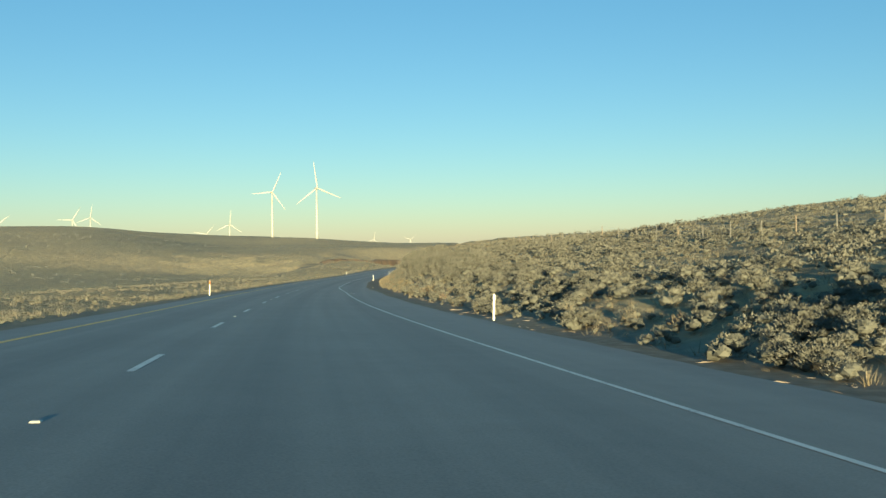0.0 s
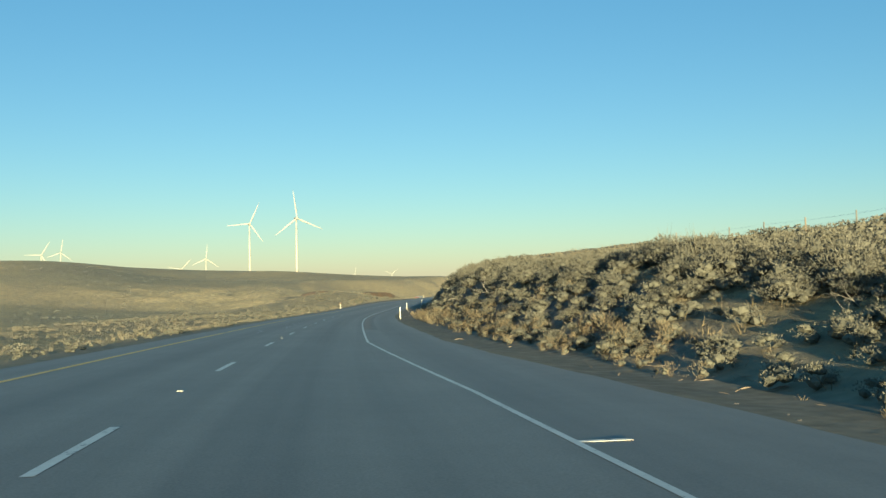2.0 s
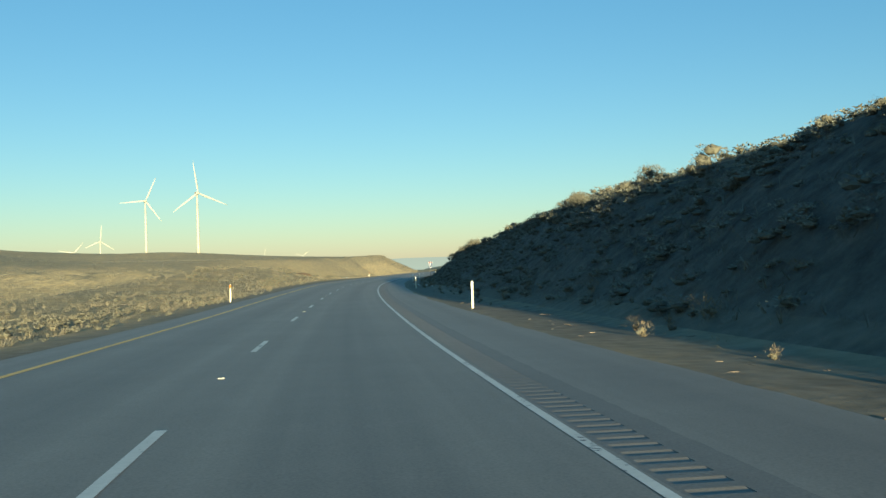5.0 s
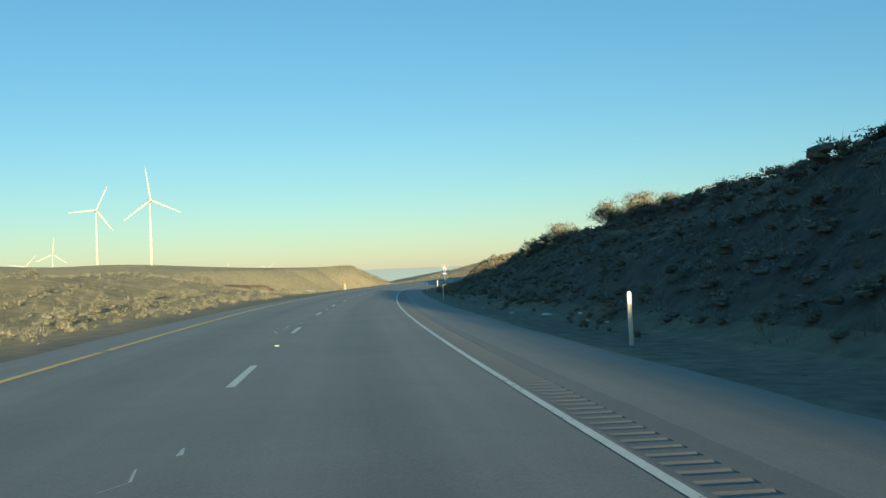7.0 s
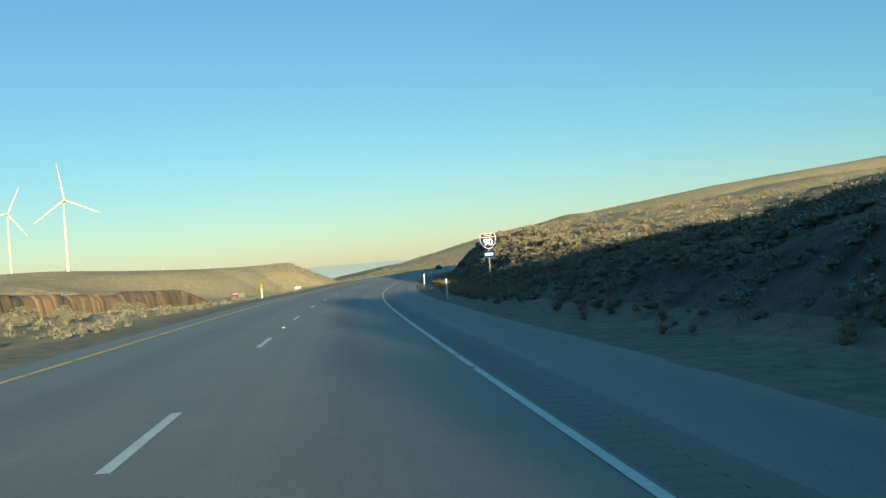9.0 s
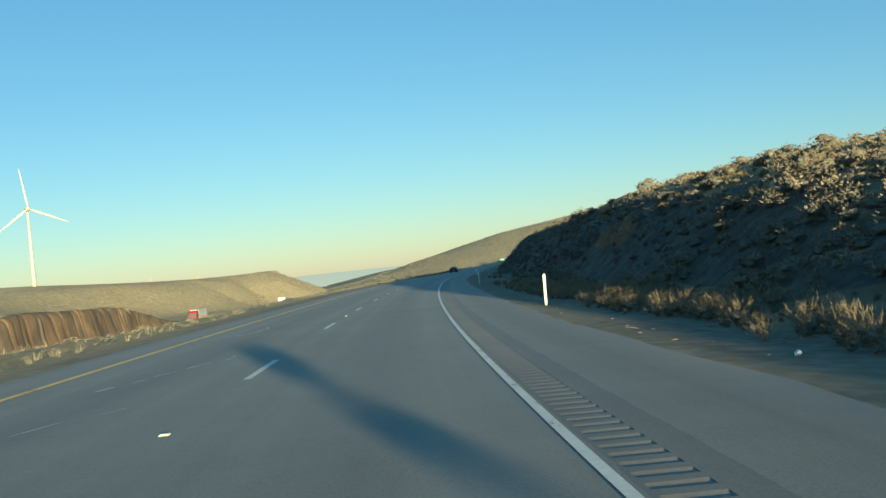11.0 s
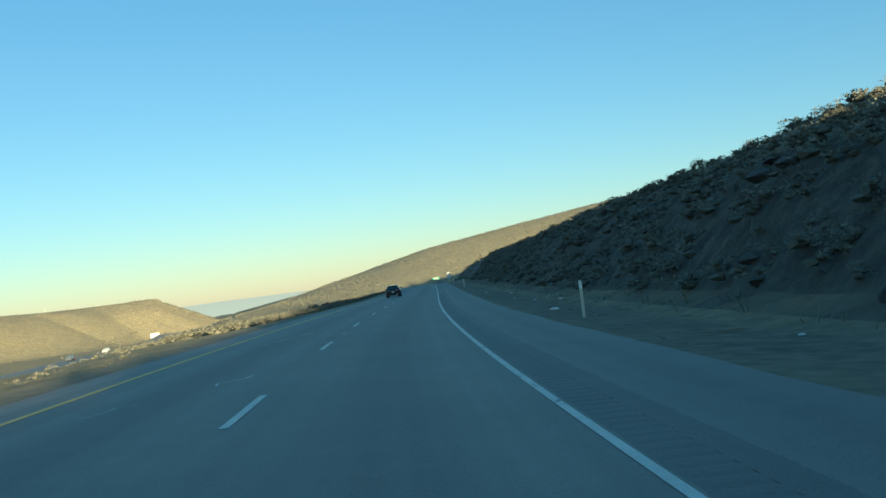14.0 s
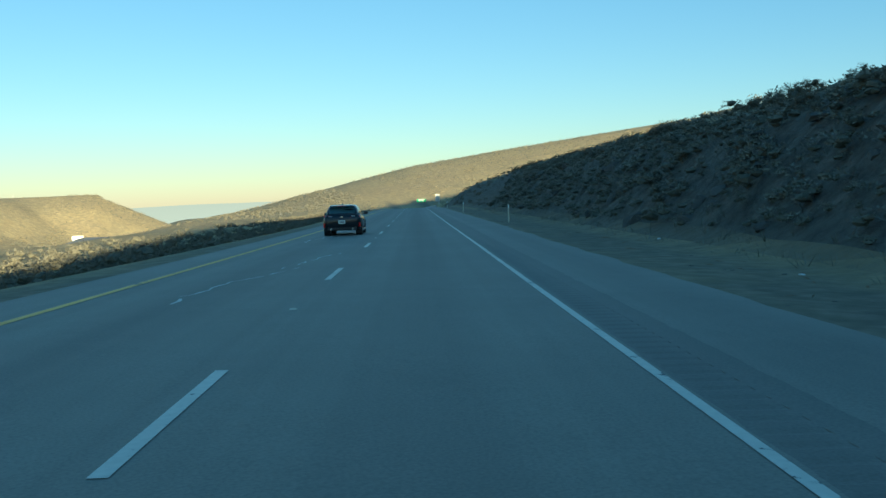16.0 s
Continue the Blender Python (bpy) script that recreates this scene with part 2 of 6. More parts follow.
def plain(color, var=0.12, scale=6.0, bump=0.1):
    """A colour with two scales of soft variation and fine relief."""

    def build(nt, b):
        N, L = nt.nodes.new, nt.links.new
        tc = N("ShaderNodeTexCoord")
        n1, n2 = N("ShaderNodeTexNoise"), N("ShaderNodeTexNoise")
        n1.inputs["Scale"].default_value, n2.inputs["Scale"].default_value = scale, scale * 9
        n1.inputs["Detail"].default_value = n2.inputs["Detail"].default_value = 5
        mix = N("ShaderNodeMix")
        mix.data_type = "RGBA"
        mix.inputs[6].default_value = (*[c * (1 - var) for c in color], 1)
        mix.inputs[7].default_value = (*[min(c * (1 + var), 1) for c in color], 1)
        add = N("ShaderNodeMath")
        add.operation = "MULTIPLY_ADD"
        add.inputs[1].default_value, add.inputs[2].default_value = 0.35, 0.0
        sumn = N("ShaderNodeMath")
        sumn.operation = "MULTIPLY_ADD"
        sumn.inputs[1].default_value = 0.65
        L(tc.outputs["Object"], n1.inputs["Vector"])
        L(tc.outputs["Object"], n2.inputs["Vector"])
        L(n2.outputs["Fac"], add.inputs[0])
        L(n1.outputs["Fac"], sumn.inputs[0])
        L(add.outputs[0], sumn.inputs[2])
        L(sumn.outputs[0], mix.inputs[0])
        L(mix.outputs[2], b.inputs["Base Color"])
        if bump:
            bp = N("ShaderNodeBump")
            bp.inputs["Strength"].default_value, bp.inputs["Distance"].default_value = bump, 0.02
            L(n2.outputs["Fac"], bp.inputs["Height"])
            L(bp.outputs["Normal"], b.inputs["Normal"])

    return build


def ramp_node(nt, stops):
    r = nt.nodes.new("ShaderNodeValToRGB")
    el = r.color_ramp.elements
    while len(el) < len(stops):
        el.new(0.5)
    for e_, (p, c) in zip(el, stops):
        e_.position, e_.color = p, (*c, 1)
    return r


def earth(nt, b):
    """Dry grassland: straw, grey sage and bare brown soil in patches of many sizes; redder rock where it is steep."""
    N, L = nt.nodes.new, nt.links.new
    geo = N("ShaderNodeNewGeometry")
    big, mid, fine = N("ShaderNodeTexNoise"), N("ShaderNodeTexNoise"), N("ShaderNodeTexNoise")
    for n, s_, d in ((big, 0.012, 6), (mid, 0.16, 6), (fine, 2.6, 6)):
        n.inputs["Scale"].default_value, n.inputs["Detail"].default_value, n.inputs["Roughness"].default_value = s_, d, 0.62
        L(geo.outputs["Position"], n.inputs["Vector"])
    straw = ramp_node(nt, [(0.28, (0.330, 0.258, 0.140)), (0.45, (0.500, 0.387, 0.203)), (0.6, (0.600, 0.468, 0.252)), (0.78, (0.460, 0.372, 0.207))])
    soil = ramp_node(nt, [(0.3, (0.250, 0.191, 0.113)), (0.5, (0.410, 0.315, 0.180)), (0.72, (0.540, 0.420, 0.252))])
    L(mid.outputs["Fac"], straw.inputs["Fac"])
    L(fine.outputs["Fac"], soil.inputs["Fac"])
    mix = N("ShaderNodeMix")
    mix.data_type = "RGBA"
    r2 = ramp_node(nt, [(0.38, (0.1, 0.1, 0.1)), (0.62, (0.75, 0.75, 0.75))])
    L(big.outputs["Fac"], r2.inputs["Fac"])
    L(r2.outputs["Color"], mix.inputs[0])
    L(straw.outputs["Color"], mix.inputs[6])
    L(soil.outputs["Color"], mix.inputs[7])
    # low grey scrub in small spots, thicker in drifts
    spot = N("ShaderNodeTexNoise")
    spot.inputs["Scale"].default_value, spot.inputs["Detail"].default_value, spot.inputs["Roughness"].default_value = 0.55, 7, 0.7
    L(geo.outputs["Position"], spot.inputs["Vector"])
    drift = N("ShaderNodeMath")
    drift.operation = "MULTIPLY_ADD"
    drift.inputs[1].default_value = 0.45
    L(mid.outputs["Fac"], drift.inputs[0])
    L(spot.outputs["Fac"], drift.inputs[2])
    r4 = ramp_node(nt, [(0.62, (0, 0, 0)), (0.80, (0.7, 0.7, 0.7))])
    L(drift.outputs[0], r4.inputs["Fac"])
    mixs = N("ShaderNodeMix")
    mixs.data_type = "RGBA"
    mixs.inputs[7].default_value = (0.22, 0.195, 0.13, 1)
    L(r4.outputs["Color"], mixs.inputs[0])
    L(mix.outputs[2], mixs.inputs[6])
    mix = mixs
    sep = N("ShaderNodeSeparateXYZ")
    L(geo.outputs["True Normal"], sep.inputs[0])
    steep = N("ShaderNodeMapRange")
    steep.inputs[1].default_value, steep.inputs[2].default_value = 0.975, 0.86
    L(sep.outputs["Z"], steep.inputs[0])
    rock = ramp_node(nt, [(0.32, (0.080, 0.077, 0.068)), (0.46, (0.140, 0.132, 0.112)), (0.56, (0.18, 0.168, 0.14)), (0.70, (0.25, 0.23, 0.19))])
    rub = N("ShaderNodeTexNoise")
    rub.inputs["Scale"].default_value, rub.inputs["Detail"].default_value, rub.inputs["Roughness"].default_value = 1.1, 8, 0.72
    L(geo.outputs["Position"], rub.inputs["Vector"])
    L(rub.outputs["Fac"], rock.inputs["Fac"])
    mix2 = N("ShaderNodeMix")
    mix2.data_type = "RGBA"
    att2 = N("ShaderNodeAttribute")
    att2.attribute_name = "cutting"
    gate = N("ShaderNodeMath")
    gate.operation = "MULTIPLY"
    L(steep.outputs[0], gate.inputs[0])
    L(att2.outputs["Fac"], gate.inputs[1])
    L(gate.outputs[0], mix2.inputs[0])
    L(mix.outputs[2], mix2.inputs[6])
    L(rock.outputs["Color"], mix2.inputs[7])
    # crushed grey stone along the pavement
    att = N("ShaderNodeAttribute")
    att.attribute_name = "gravel"
    grit = N("ShaderNodeTexNoise")
    grit.inputs["Scale"].default_value, grit.inputs["Detail"].default_value = 2.4, 9
    L(geo.outputs["Position"], grit.inputs["Vector"])
    stone = ramp_node(nt, [(0.3, (0.135, 0.114, 0.084)), (0.5, (0.185, 0.155, 0.113)), (0.7, (0.245, 0.205, 0.15))])
    L(grit.outputs["Fac"], stone.inputs["Fac"])
    blend = N("ShaderNodeMath")
    blend.operation = "MULTIPLY"
    r3 = ramp_node(nt, [(0.3, (0.75, 0.75, 0.75)), (0.6, (1, 1, 1))])
    L(mid.outputs["Fac"], r3.inputs["Fac"])
    L(r3.outputs["Color"], blend.inputs[0])
    L(att.outputs["Fac"], blend.inputs[1])
    mix3 = N("ShaderNodeMix")
    mix3.data_type = "RGBA"
    L(blend.outputs[0], mix3.inputs[0])
    L(mix2.outputs[2], mix3.inputs[6])
    L(stone.outputs["Color"], mix3.inputs[7])
    L(mix3.outputs[2], b.inputs["Base Color"])
    bp = N("ShaderNodeBump")
    bp.inputs["Strength"].default_value, bp.inputs["Distance"].default_value = 0.25, 0.015
    L(fine.outputs["Fac"], bp.inputs["Height"])
    # tussocks, which stand up into a low sun; the crushed stone lies flat
    turf = N("ShaderNodeTexNoise")
    turf.inputs["Scale"].default_value, turf.inputs["Detail"].default_value, turf.inputs["Roughness"].default_value = 1.5, 8, 0.68
    L(geo.outputs["Position"], turf.inputs["Vector"])
    flat = N("ShaderNodeMath")
    flat.operation = "MULTIPLY_ADD"
    flat.inputs[1].default_value, flat.inputs[2].default_value = -0.92, 1.0
    L(att.outputs["Fac"], flat.inputs[0])
    bp3 = N("ShaderNodeBump")
    bp3.inputs["Distance"].default_value = 0.55
    L(flat.outputs[0], bp3.inputs["Strength"])
    L(turf.outputs["Fac"], bp3.inputs["Height"])
    L(bp.outputs["Normal"], bp3.inputs["Normal"])
    bp = bp3
    # broken rock where it is steep
    bp2 = N("ShaderNodeBump")
    bp2.inputs["Distance"].default_value = 0.25
    L(gate.outputs[0], bp2.inputs["Strength"])
    L(rub.outputs["Fac"], bp2.inputs["Height"])
    L(bp.outputs["Normal"], bp2.inputs["Normal"])
    L(bp2.outputs["Normal"], b.inputs["Normal"])


def asphalt(nt, b):
    """Worn grey asphalt: fine aggregate, long streaks, a darker oil band between the wheel tracks, a dark sealed strip under the rumble grooves."""
    N, L = nt.nodes.new, nt.links.new
    uv = N("ShaderNodeUVMap")
    geo = N("ShaderNodeNewGeometry")
    grit, blot, streak, patch = (N("ShaderNodeTexNoise") for _ in range(4))
    for n, s_, d in ((grit, 38, 4), (blot, 0.3, 5), (streak, 1.0, 5), (patch, 1.7, 6)):
        n.inputs["Scale"].default_value, n.inputs["Detail"].default_value = s_, d
    for n in (grit, blot, patch):
        L(geo.outputs["Position"], n.inputs["Vector"])
    mp = N("ShaderNodeMapping")
    mp.inputs["Scale"].default_value = (2.2, 0.02, 1)
    L(uv.outputs["UV"], mp.inputs["Vector"])
    L(mp.outputs["Vector"], streak.inputs["Vector"])
    color = ramp_node(nt, [(0.25, (0.160, 0.144, 0.117)), (0.5, (0.200, 0.180, 0.146)), (0.8, (0.242, 0.217, 0.176))]).outputs["Color"]
    L(grit.outputs["Fac"], color.node.inputs["Fac"])

    def times(color, fac, stops):
        r, m = ramp_node(nt, stops), N("ShaderNodeMix")
        m.data_type, m.blend_type = "RGBA", "MULTIPLY"
        m.inputs[0].default_value = 1.0
        L(fac, r.inputs["Fac"])
        L(color, m.inputs[6])
        L(r.outputs["Color"], m.inputs[7])
        return m.outputs[2]

    def math_(op, a_, b_, c_=0.0):
        m = N("ShaderNodeMath")
        m.operation = op
        for sock, v in zip(m.inputs, (a_, b_, c_)):
            if isinstance(v, (int, float)):
                sock.default_value = v
            else:
                L(v, sock)
        return m.outputs[0]

    color = times(color, streak.outputs["Fac"], [(0.3, (0.90, 0.90, 0.905)), (0.7, (1.09, 1.085, 1.08))])
    color = times(color, blot.outputs["Fac"], [(0.3, (0.93, 0.93, 0.93)), (0.7, (1.06, 1.06, 1.055))])
    color = times(color, patch.outputs["Fac"], [(0.3, (0.965, 0.965, 0.965)), (0.7, (1.035, 1.035, 1.035))])
    # across the lanes: the middle of each lane is oiled, the wheel tracks polished paler
    sep = N("ShaderNodeSeparateXYZ")
    L(uv.outputs["UV"], sep.inputs[0])
    lane = math_("PINGPONG", sep.outputs["X"], 1.85)
    color = times(color, math_("MULTIPLY_ADD", lane, 1 / 1.85, 0.0), [(0.0, (1.02, 1.02, 1.02)), (0.45, (1.09, 1.09, 1.085)), (0.8, (0.92, 0.92, 0.925)), (1.0, (0.87, 0.87, 0.88))])
    # the sealed strip
    wob = math_("MULTIPLY_ADD", patch.outputs["Fac"], 0.10, sep.outputs["X"])
    band = math_("MULTIPLY", math_("GREATER_THAN", wob, 3.86), math_("LESS_THAN", wob, 4.64))
    band = math_("MULTIPLY", band, math_("GREATER_THAN", sep.outputs["Y"], 117.0))
    color = times(color, band, [(0.0, (1, 1, 1)), (1.0, (0.76, 0.76, 0.78))])
    # dust blown over the shoulder
    dusty = N("ShaderNodeMix")
    dusty.data_type = "RGBA"
    dusty.inputs[7].default_value = (0.25, 0.215, 0.165, 1)
    edge_ = N("ShaderNodeMapRange")
    edge_.inputs[1].default_value, edge_.inputs[2].default_value, edge_.inputs[4].default_value = 4.7, 7.4, 0.75
    L(wob, edge_.inputs[0])
    L(math_("MULTIPLY", edge_.outputs[0], patch.outputs["Fac"]), dusty.inputs[0])
    L(color, dusty.inputs[6])
    L(dusty.outputs[2], b.inputs["Base Color"])
    bp = N("ShaderNodeBump")
    bp.inputs["Strength"].default_value, bp.inputs["Distance"].default_value = 0.25, 0.005
    L(grit.outputs["Fac"], bp.inputs["Height"])
    L(bp.outputs["Normal"], b.inputs["Normal"])


def worn_paint(color, under=(0.08, 0.075, 0.07), amount=0.46):
    """Road paint, chipped through to the asphalt."""

    def build(nt, b):
        N, L = nt.nodes.new, nt.links.new
        geo = N("ShaderNodeNewGeometry")
        n1, n2 = N("ShaderNodeTexNoise"), N("ShaderNodeTexNoise")
        n1.inputs["Scale"].default_value, n2.inputs["Scale"].default_value = 14, 1.3
        n1.inputs["Detail"].default_value = 8
        L(geo.outputs["Position"], n1.inputs["Vector"])
        L(geo.outputs["Position"], n2.inputs["Vector"])
        add = N("ShaderNodeMath")
        add.operation = "MULTIPLY"
        L(n1.outputs["Fac"], add.inputs[0])
        L(n2.outputs["Fac"], add.inputs[1])
        r = ramp_node(nt, [(amount * 0.36, under), (amount * 0.42, tuple(c * 0.8 for c in color)), (0.5, color)])
        L(add.outputs[0], r.inputs["Fac"])
        L(r.outputs["Color"], b.inputs["Base Color"])

    return build


def leafy(dark, light, spread=0.5):
    """Foliage: a shade for each clump."""

    def build(nt, b):
        N, L = nt.nodes.new, nt.links.new
        geo, info, geo2 = N("ShaderNodeNewGeometry"), N("ShaderNodeObjectInfo"), N("ShaderNodeTexNoise")
        geo2.inputs["Scale"].default_value = 0.5
        L(geo.outputs["Position"], geo2.inputs["Vector"])
        add = N("ShaderNodeMath")
        add.operation = "MULTIPLY_ADD"
        add.inputs[1].default_value = spread
        L(geo.outputs["Random Per Island"], add.inputs[0])
        off = N("ShaderNodeMath")
        off.operation = "MULTIPLY_ADD"
        off.inputs[1].default_value, off.inputs[2].default_value = 1.6 * (1 - spread), -0.3 * (1 - spread)
        L(geo2.outputs["Fac"], off.inputs[0])
        L(off.outputs[0], add.inputs[2])
        r = ramp_node(nt, [(0.05, dark), (0.95, light)])
        L(add.outputs[0], r.inputs["Fac"])
        L(r.outputs["Color"], b.inputs["Base Color"])

    return build


M_EARTH = material("dry_ground", earth, 0.95, spec=0.1)
M_ASPHALT = material("asphalt", asphalt, 0.68, spec=0.45)
M_WHITE = material("white_road_paint", worn_paint((0.70, 0.66, 0.56), amount=0.36), 0.6)
M_YELLOW = material("yellow_road_paint", worn_paint((0.86, 0.52, 0.10), amount=0.36), 0.6)
M_SAGE = material("sagebrush_leaves", leafy((0.108, 0.100, 0.076), (0.186, 0.170, 0.128)), 0.9, spec=0.1)
M_BROWN = material("brown_dry_brush", leafy((0.120, 0.096, 0.065), (0.250, 0.200, 0.133)), 0.9, spec=0.1)
M_STEM = material("dry_wood", plain((0.22, 0.17, 0.12), 0.3, 12), 0.9, spec=0.1)
M_GRASS = material("dry_grass", leafy((0.13, 0.10, 0.06), (0.30, 0.238, 0.145)), 0.9, spec=0.1)
M_POST = material("white_plastic", plain((0.58, 0.52, 0.39), 0.08, 8), 0.5)
M_TURBINE = material("white_steel", plain((0.38, 0.35, 0.285), 0.03, 0.3, 0), 0.5)

# ---- ground ----
def lines(*spans):
    out = [spans[0][0]]
    for a_, b_, st in spans:
        n = max(int(round(abs(b_ - a_) / st)), 1)
        out += list(np.linspace(a_, b_, n + 1)[1:])
    return np.array(out)


SL = lines((-1600, -400, 100), (-400, -40, 12), (-40, 640, 2), (640, 900, 5), (900, 1300, 10), (1300, 2000, 35), (2000, 4200, 110))
UR = lines((0, 12, 0.75), (12, 40, 1.4), (40, 120, 5), (120, 400, 20), (400, 4000, 300))
LL = lines((-5.0, -20, 1.0), (-20, -160, 2.5), (-160, -420, 7), (-420, -1300, 22), (-1300, -4400, 120))[::-1]
lat = np.concatenate([np.repeat(LL[None], len(SL), 0), np.repeat(np.array([[-2.0, 2.0]]), len(SL), 0), edge_right(SL)[:, None] + UR[None]], 1)
ss_ = np.repeat(SL[:, None], lat.shape[1], 1)
gx_, gy_ = plan(ss_, lat)
gz_ = ground_z(ss_, lat)
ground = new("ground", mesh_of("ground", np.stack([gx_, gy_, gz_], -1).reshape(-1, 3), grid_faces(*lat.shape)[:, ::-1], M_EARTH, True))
gv_ = np.clip(1.3 - np.abs(lat - edge_right(SL)[:, None] - 1.4) / 3.0, 0, 1) + np.clip(1.2 - np.abs(lat + 5.0) / 2.2, 0, 1)
ga_ = ground.data.attributes.new("gravel", "FLOAT", "POINT")
ga_.data.foreach_set("value", (np.clip(gv_, 0, 1) * sm(SL, 925, 895)[:, None]).astype(np.float32).ravel())
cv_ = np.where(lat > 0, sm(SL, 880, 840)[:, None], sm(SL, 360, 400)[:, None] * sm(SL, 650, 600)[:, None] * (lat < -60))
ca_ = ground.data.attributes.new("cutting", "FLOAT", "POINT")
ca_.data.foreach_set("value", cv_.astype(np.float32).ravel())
tagged(ground, "dry straw-coloured grassland with bare soil and cut banks", "ground", kind="structure")

# ---- road ----
def ribbon(name, s0, s1, l0, l1, mat, dz=0.0, step=2.0, parent=None, thick=0.0):
    """A strip along the carriageway from s0 to s1, between the offsets l0 and l1 (numbers or functions of s)."""
    n = max(int((s1 - s0) / step), 1)
    s = np.linspace(s0, s1, n + 1)
    a_ = l0(s) if callable(l0) else np.full(len(s), l0)
    b_ = l1(s) if callable(l1) else np.full(len(s), l1)
    k = 2 if thick == 0 else 4
    ls = np.stack([a_, b_], 1) if k == 2 else np.stack([a_, a_, b_, b_], 1)
    zz = np.array([dz, dz]) if k == 2 else np.array([dz - thick, dz, dz, dz - thick])
    sv = np.repeat(s[:, None], k, 1)
    x, y = plan(sv, ls)
    z = road_z(sv, ls) + zz
    me = mesh_of(name, np.stack([x, y, z], -1).reshape(-1, 3), grid_faces(len(s), k)[:, ::-1], mat)
    lay_ = me.uv_layers.new(name="UVMap")
    vi = np.zeros(len(me.loops), np.int32)
    me.loops.foreach_get("vertex_index", vi)
    lay_.data.foreach_set("uv", np.stack([ls.ravel()[vi], sv.ravel()[vi]], 1).astype(np.float32).ravel())
    ob = new(name, me)
    if parent:
        ob.parent = parent
    return ob


road = tagged(new("road"), "worn grey asphalt carriageway with two lanes", "road", kind="structure")
RL0, RL1, RUMBLE0, RUMBLE1 = 3.86, 4.28, 118.0, 560.0
def slab(name, s0, s1, l0, l1, cols, skirt):
    """A paved strip in fine cells, with a worn edge going down into the ground."""
    s = np.arange(s0, s1 + 0.5, 1.0)
    a_ = l0(s) if callable(l0) else np.full(len(s), l0)
    b_ = l1(s) if callable(l1) else np.full(len(s), l1)
    w = np.linspace(0, 1, cols + 1)
    ls = a_[:, None] * (1 - w) + b_[:, None] * w
    dz = np.zeros_like(ls)
    if skirt < 0:
        ls, dz = np.concatenate([ls[:, :1] - 0.02, ls], 1), np.concatenate([dz[:, :1] - 0.3, dz], 1)
    if skirt > 0:
        ls[:, -1] += 0.09 * wave(s, 0 * s, 1.3, 51) + 0.12 * wave(s, 0 * s, 6, 52)
        ls, dz = np.concatenate([ls, ls[:, -1:] + 0.02], 1), np.concatenate([dz, dz[:, :1] * 0 - 0.3], 1)
    sv = np.repeat(s[:, None], ls.shape[1], 1)
    x, y = plan(sv, ls)
    me = mesh_of(name, np.stack([x, y, road_z(sv, ls) + dz], -1).reshape(-1, 3), grid_faces(*ls.shape)[:, ::-1], M_ASPHALT)
    lay_ = me.uv_layers.new(name="UVMap")
    vi = np.zeros(len(me.loops), np.int32)
    me.loops.foreach_get("vertex_index", vi)
    lay_.data.foreach_set("uv", np.stack([ls.ravel()[vi], sv.ravel()[vi]], 1).astype(np.float32).ravel())
    ob = new(name, me)
    ob.parent = road
    return ob


slab("pavement", -60, 1000, -5.0, RL0, 6, -1)
slab("shoulder", -60, 100, RL0, edge_right, 4, 1)
slab("shoulder", 100, 1000, RL1, edge_right, 3, 1)
ribbon("yellow_edge_line", -50, 960, -3.745, -3.595, M_YELLOW, 0.006, 2.0, road)
wr_ = lambda s: np.interp(s, WIDE[0], WIDE[1])
ribbon("white_edge_line", -20, 960, lambda s: wr_(s) - 0.05, lambda s: wr_(s) + 0.05, M_WHITE, 0.006, 2.0, road)
for k_ in range(-3, 70):
    ribbon("lane_dash", k_ * 12.192, k_ * 12.192 + 3.05, -0.06, 0.06, M_WHITE, 0.006, 1.0, road)

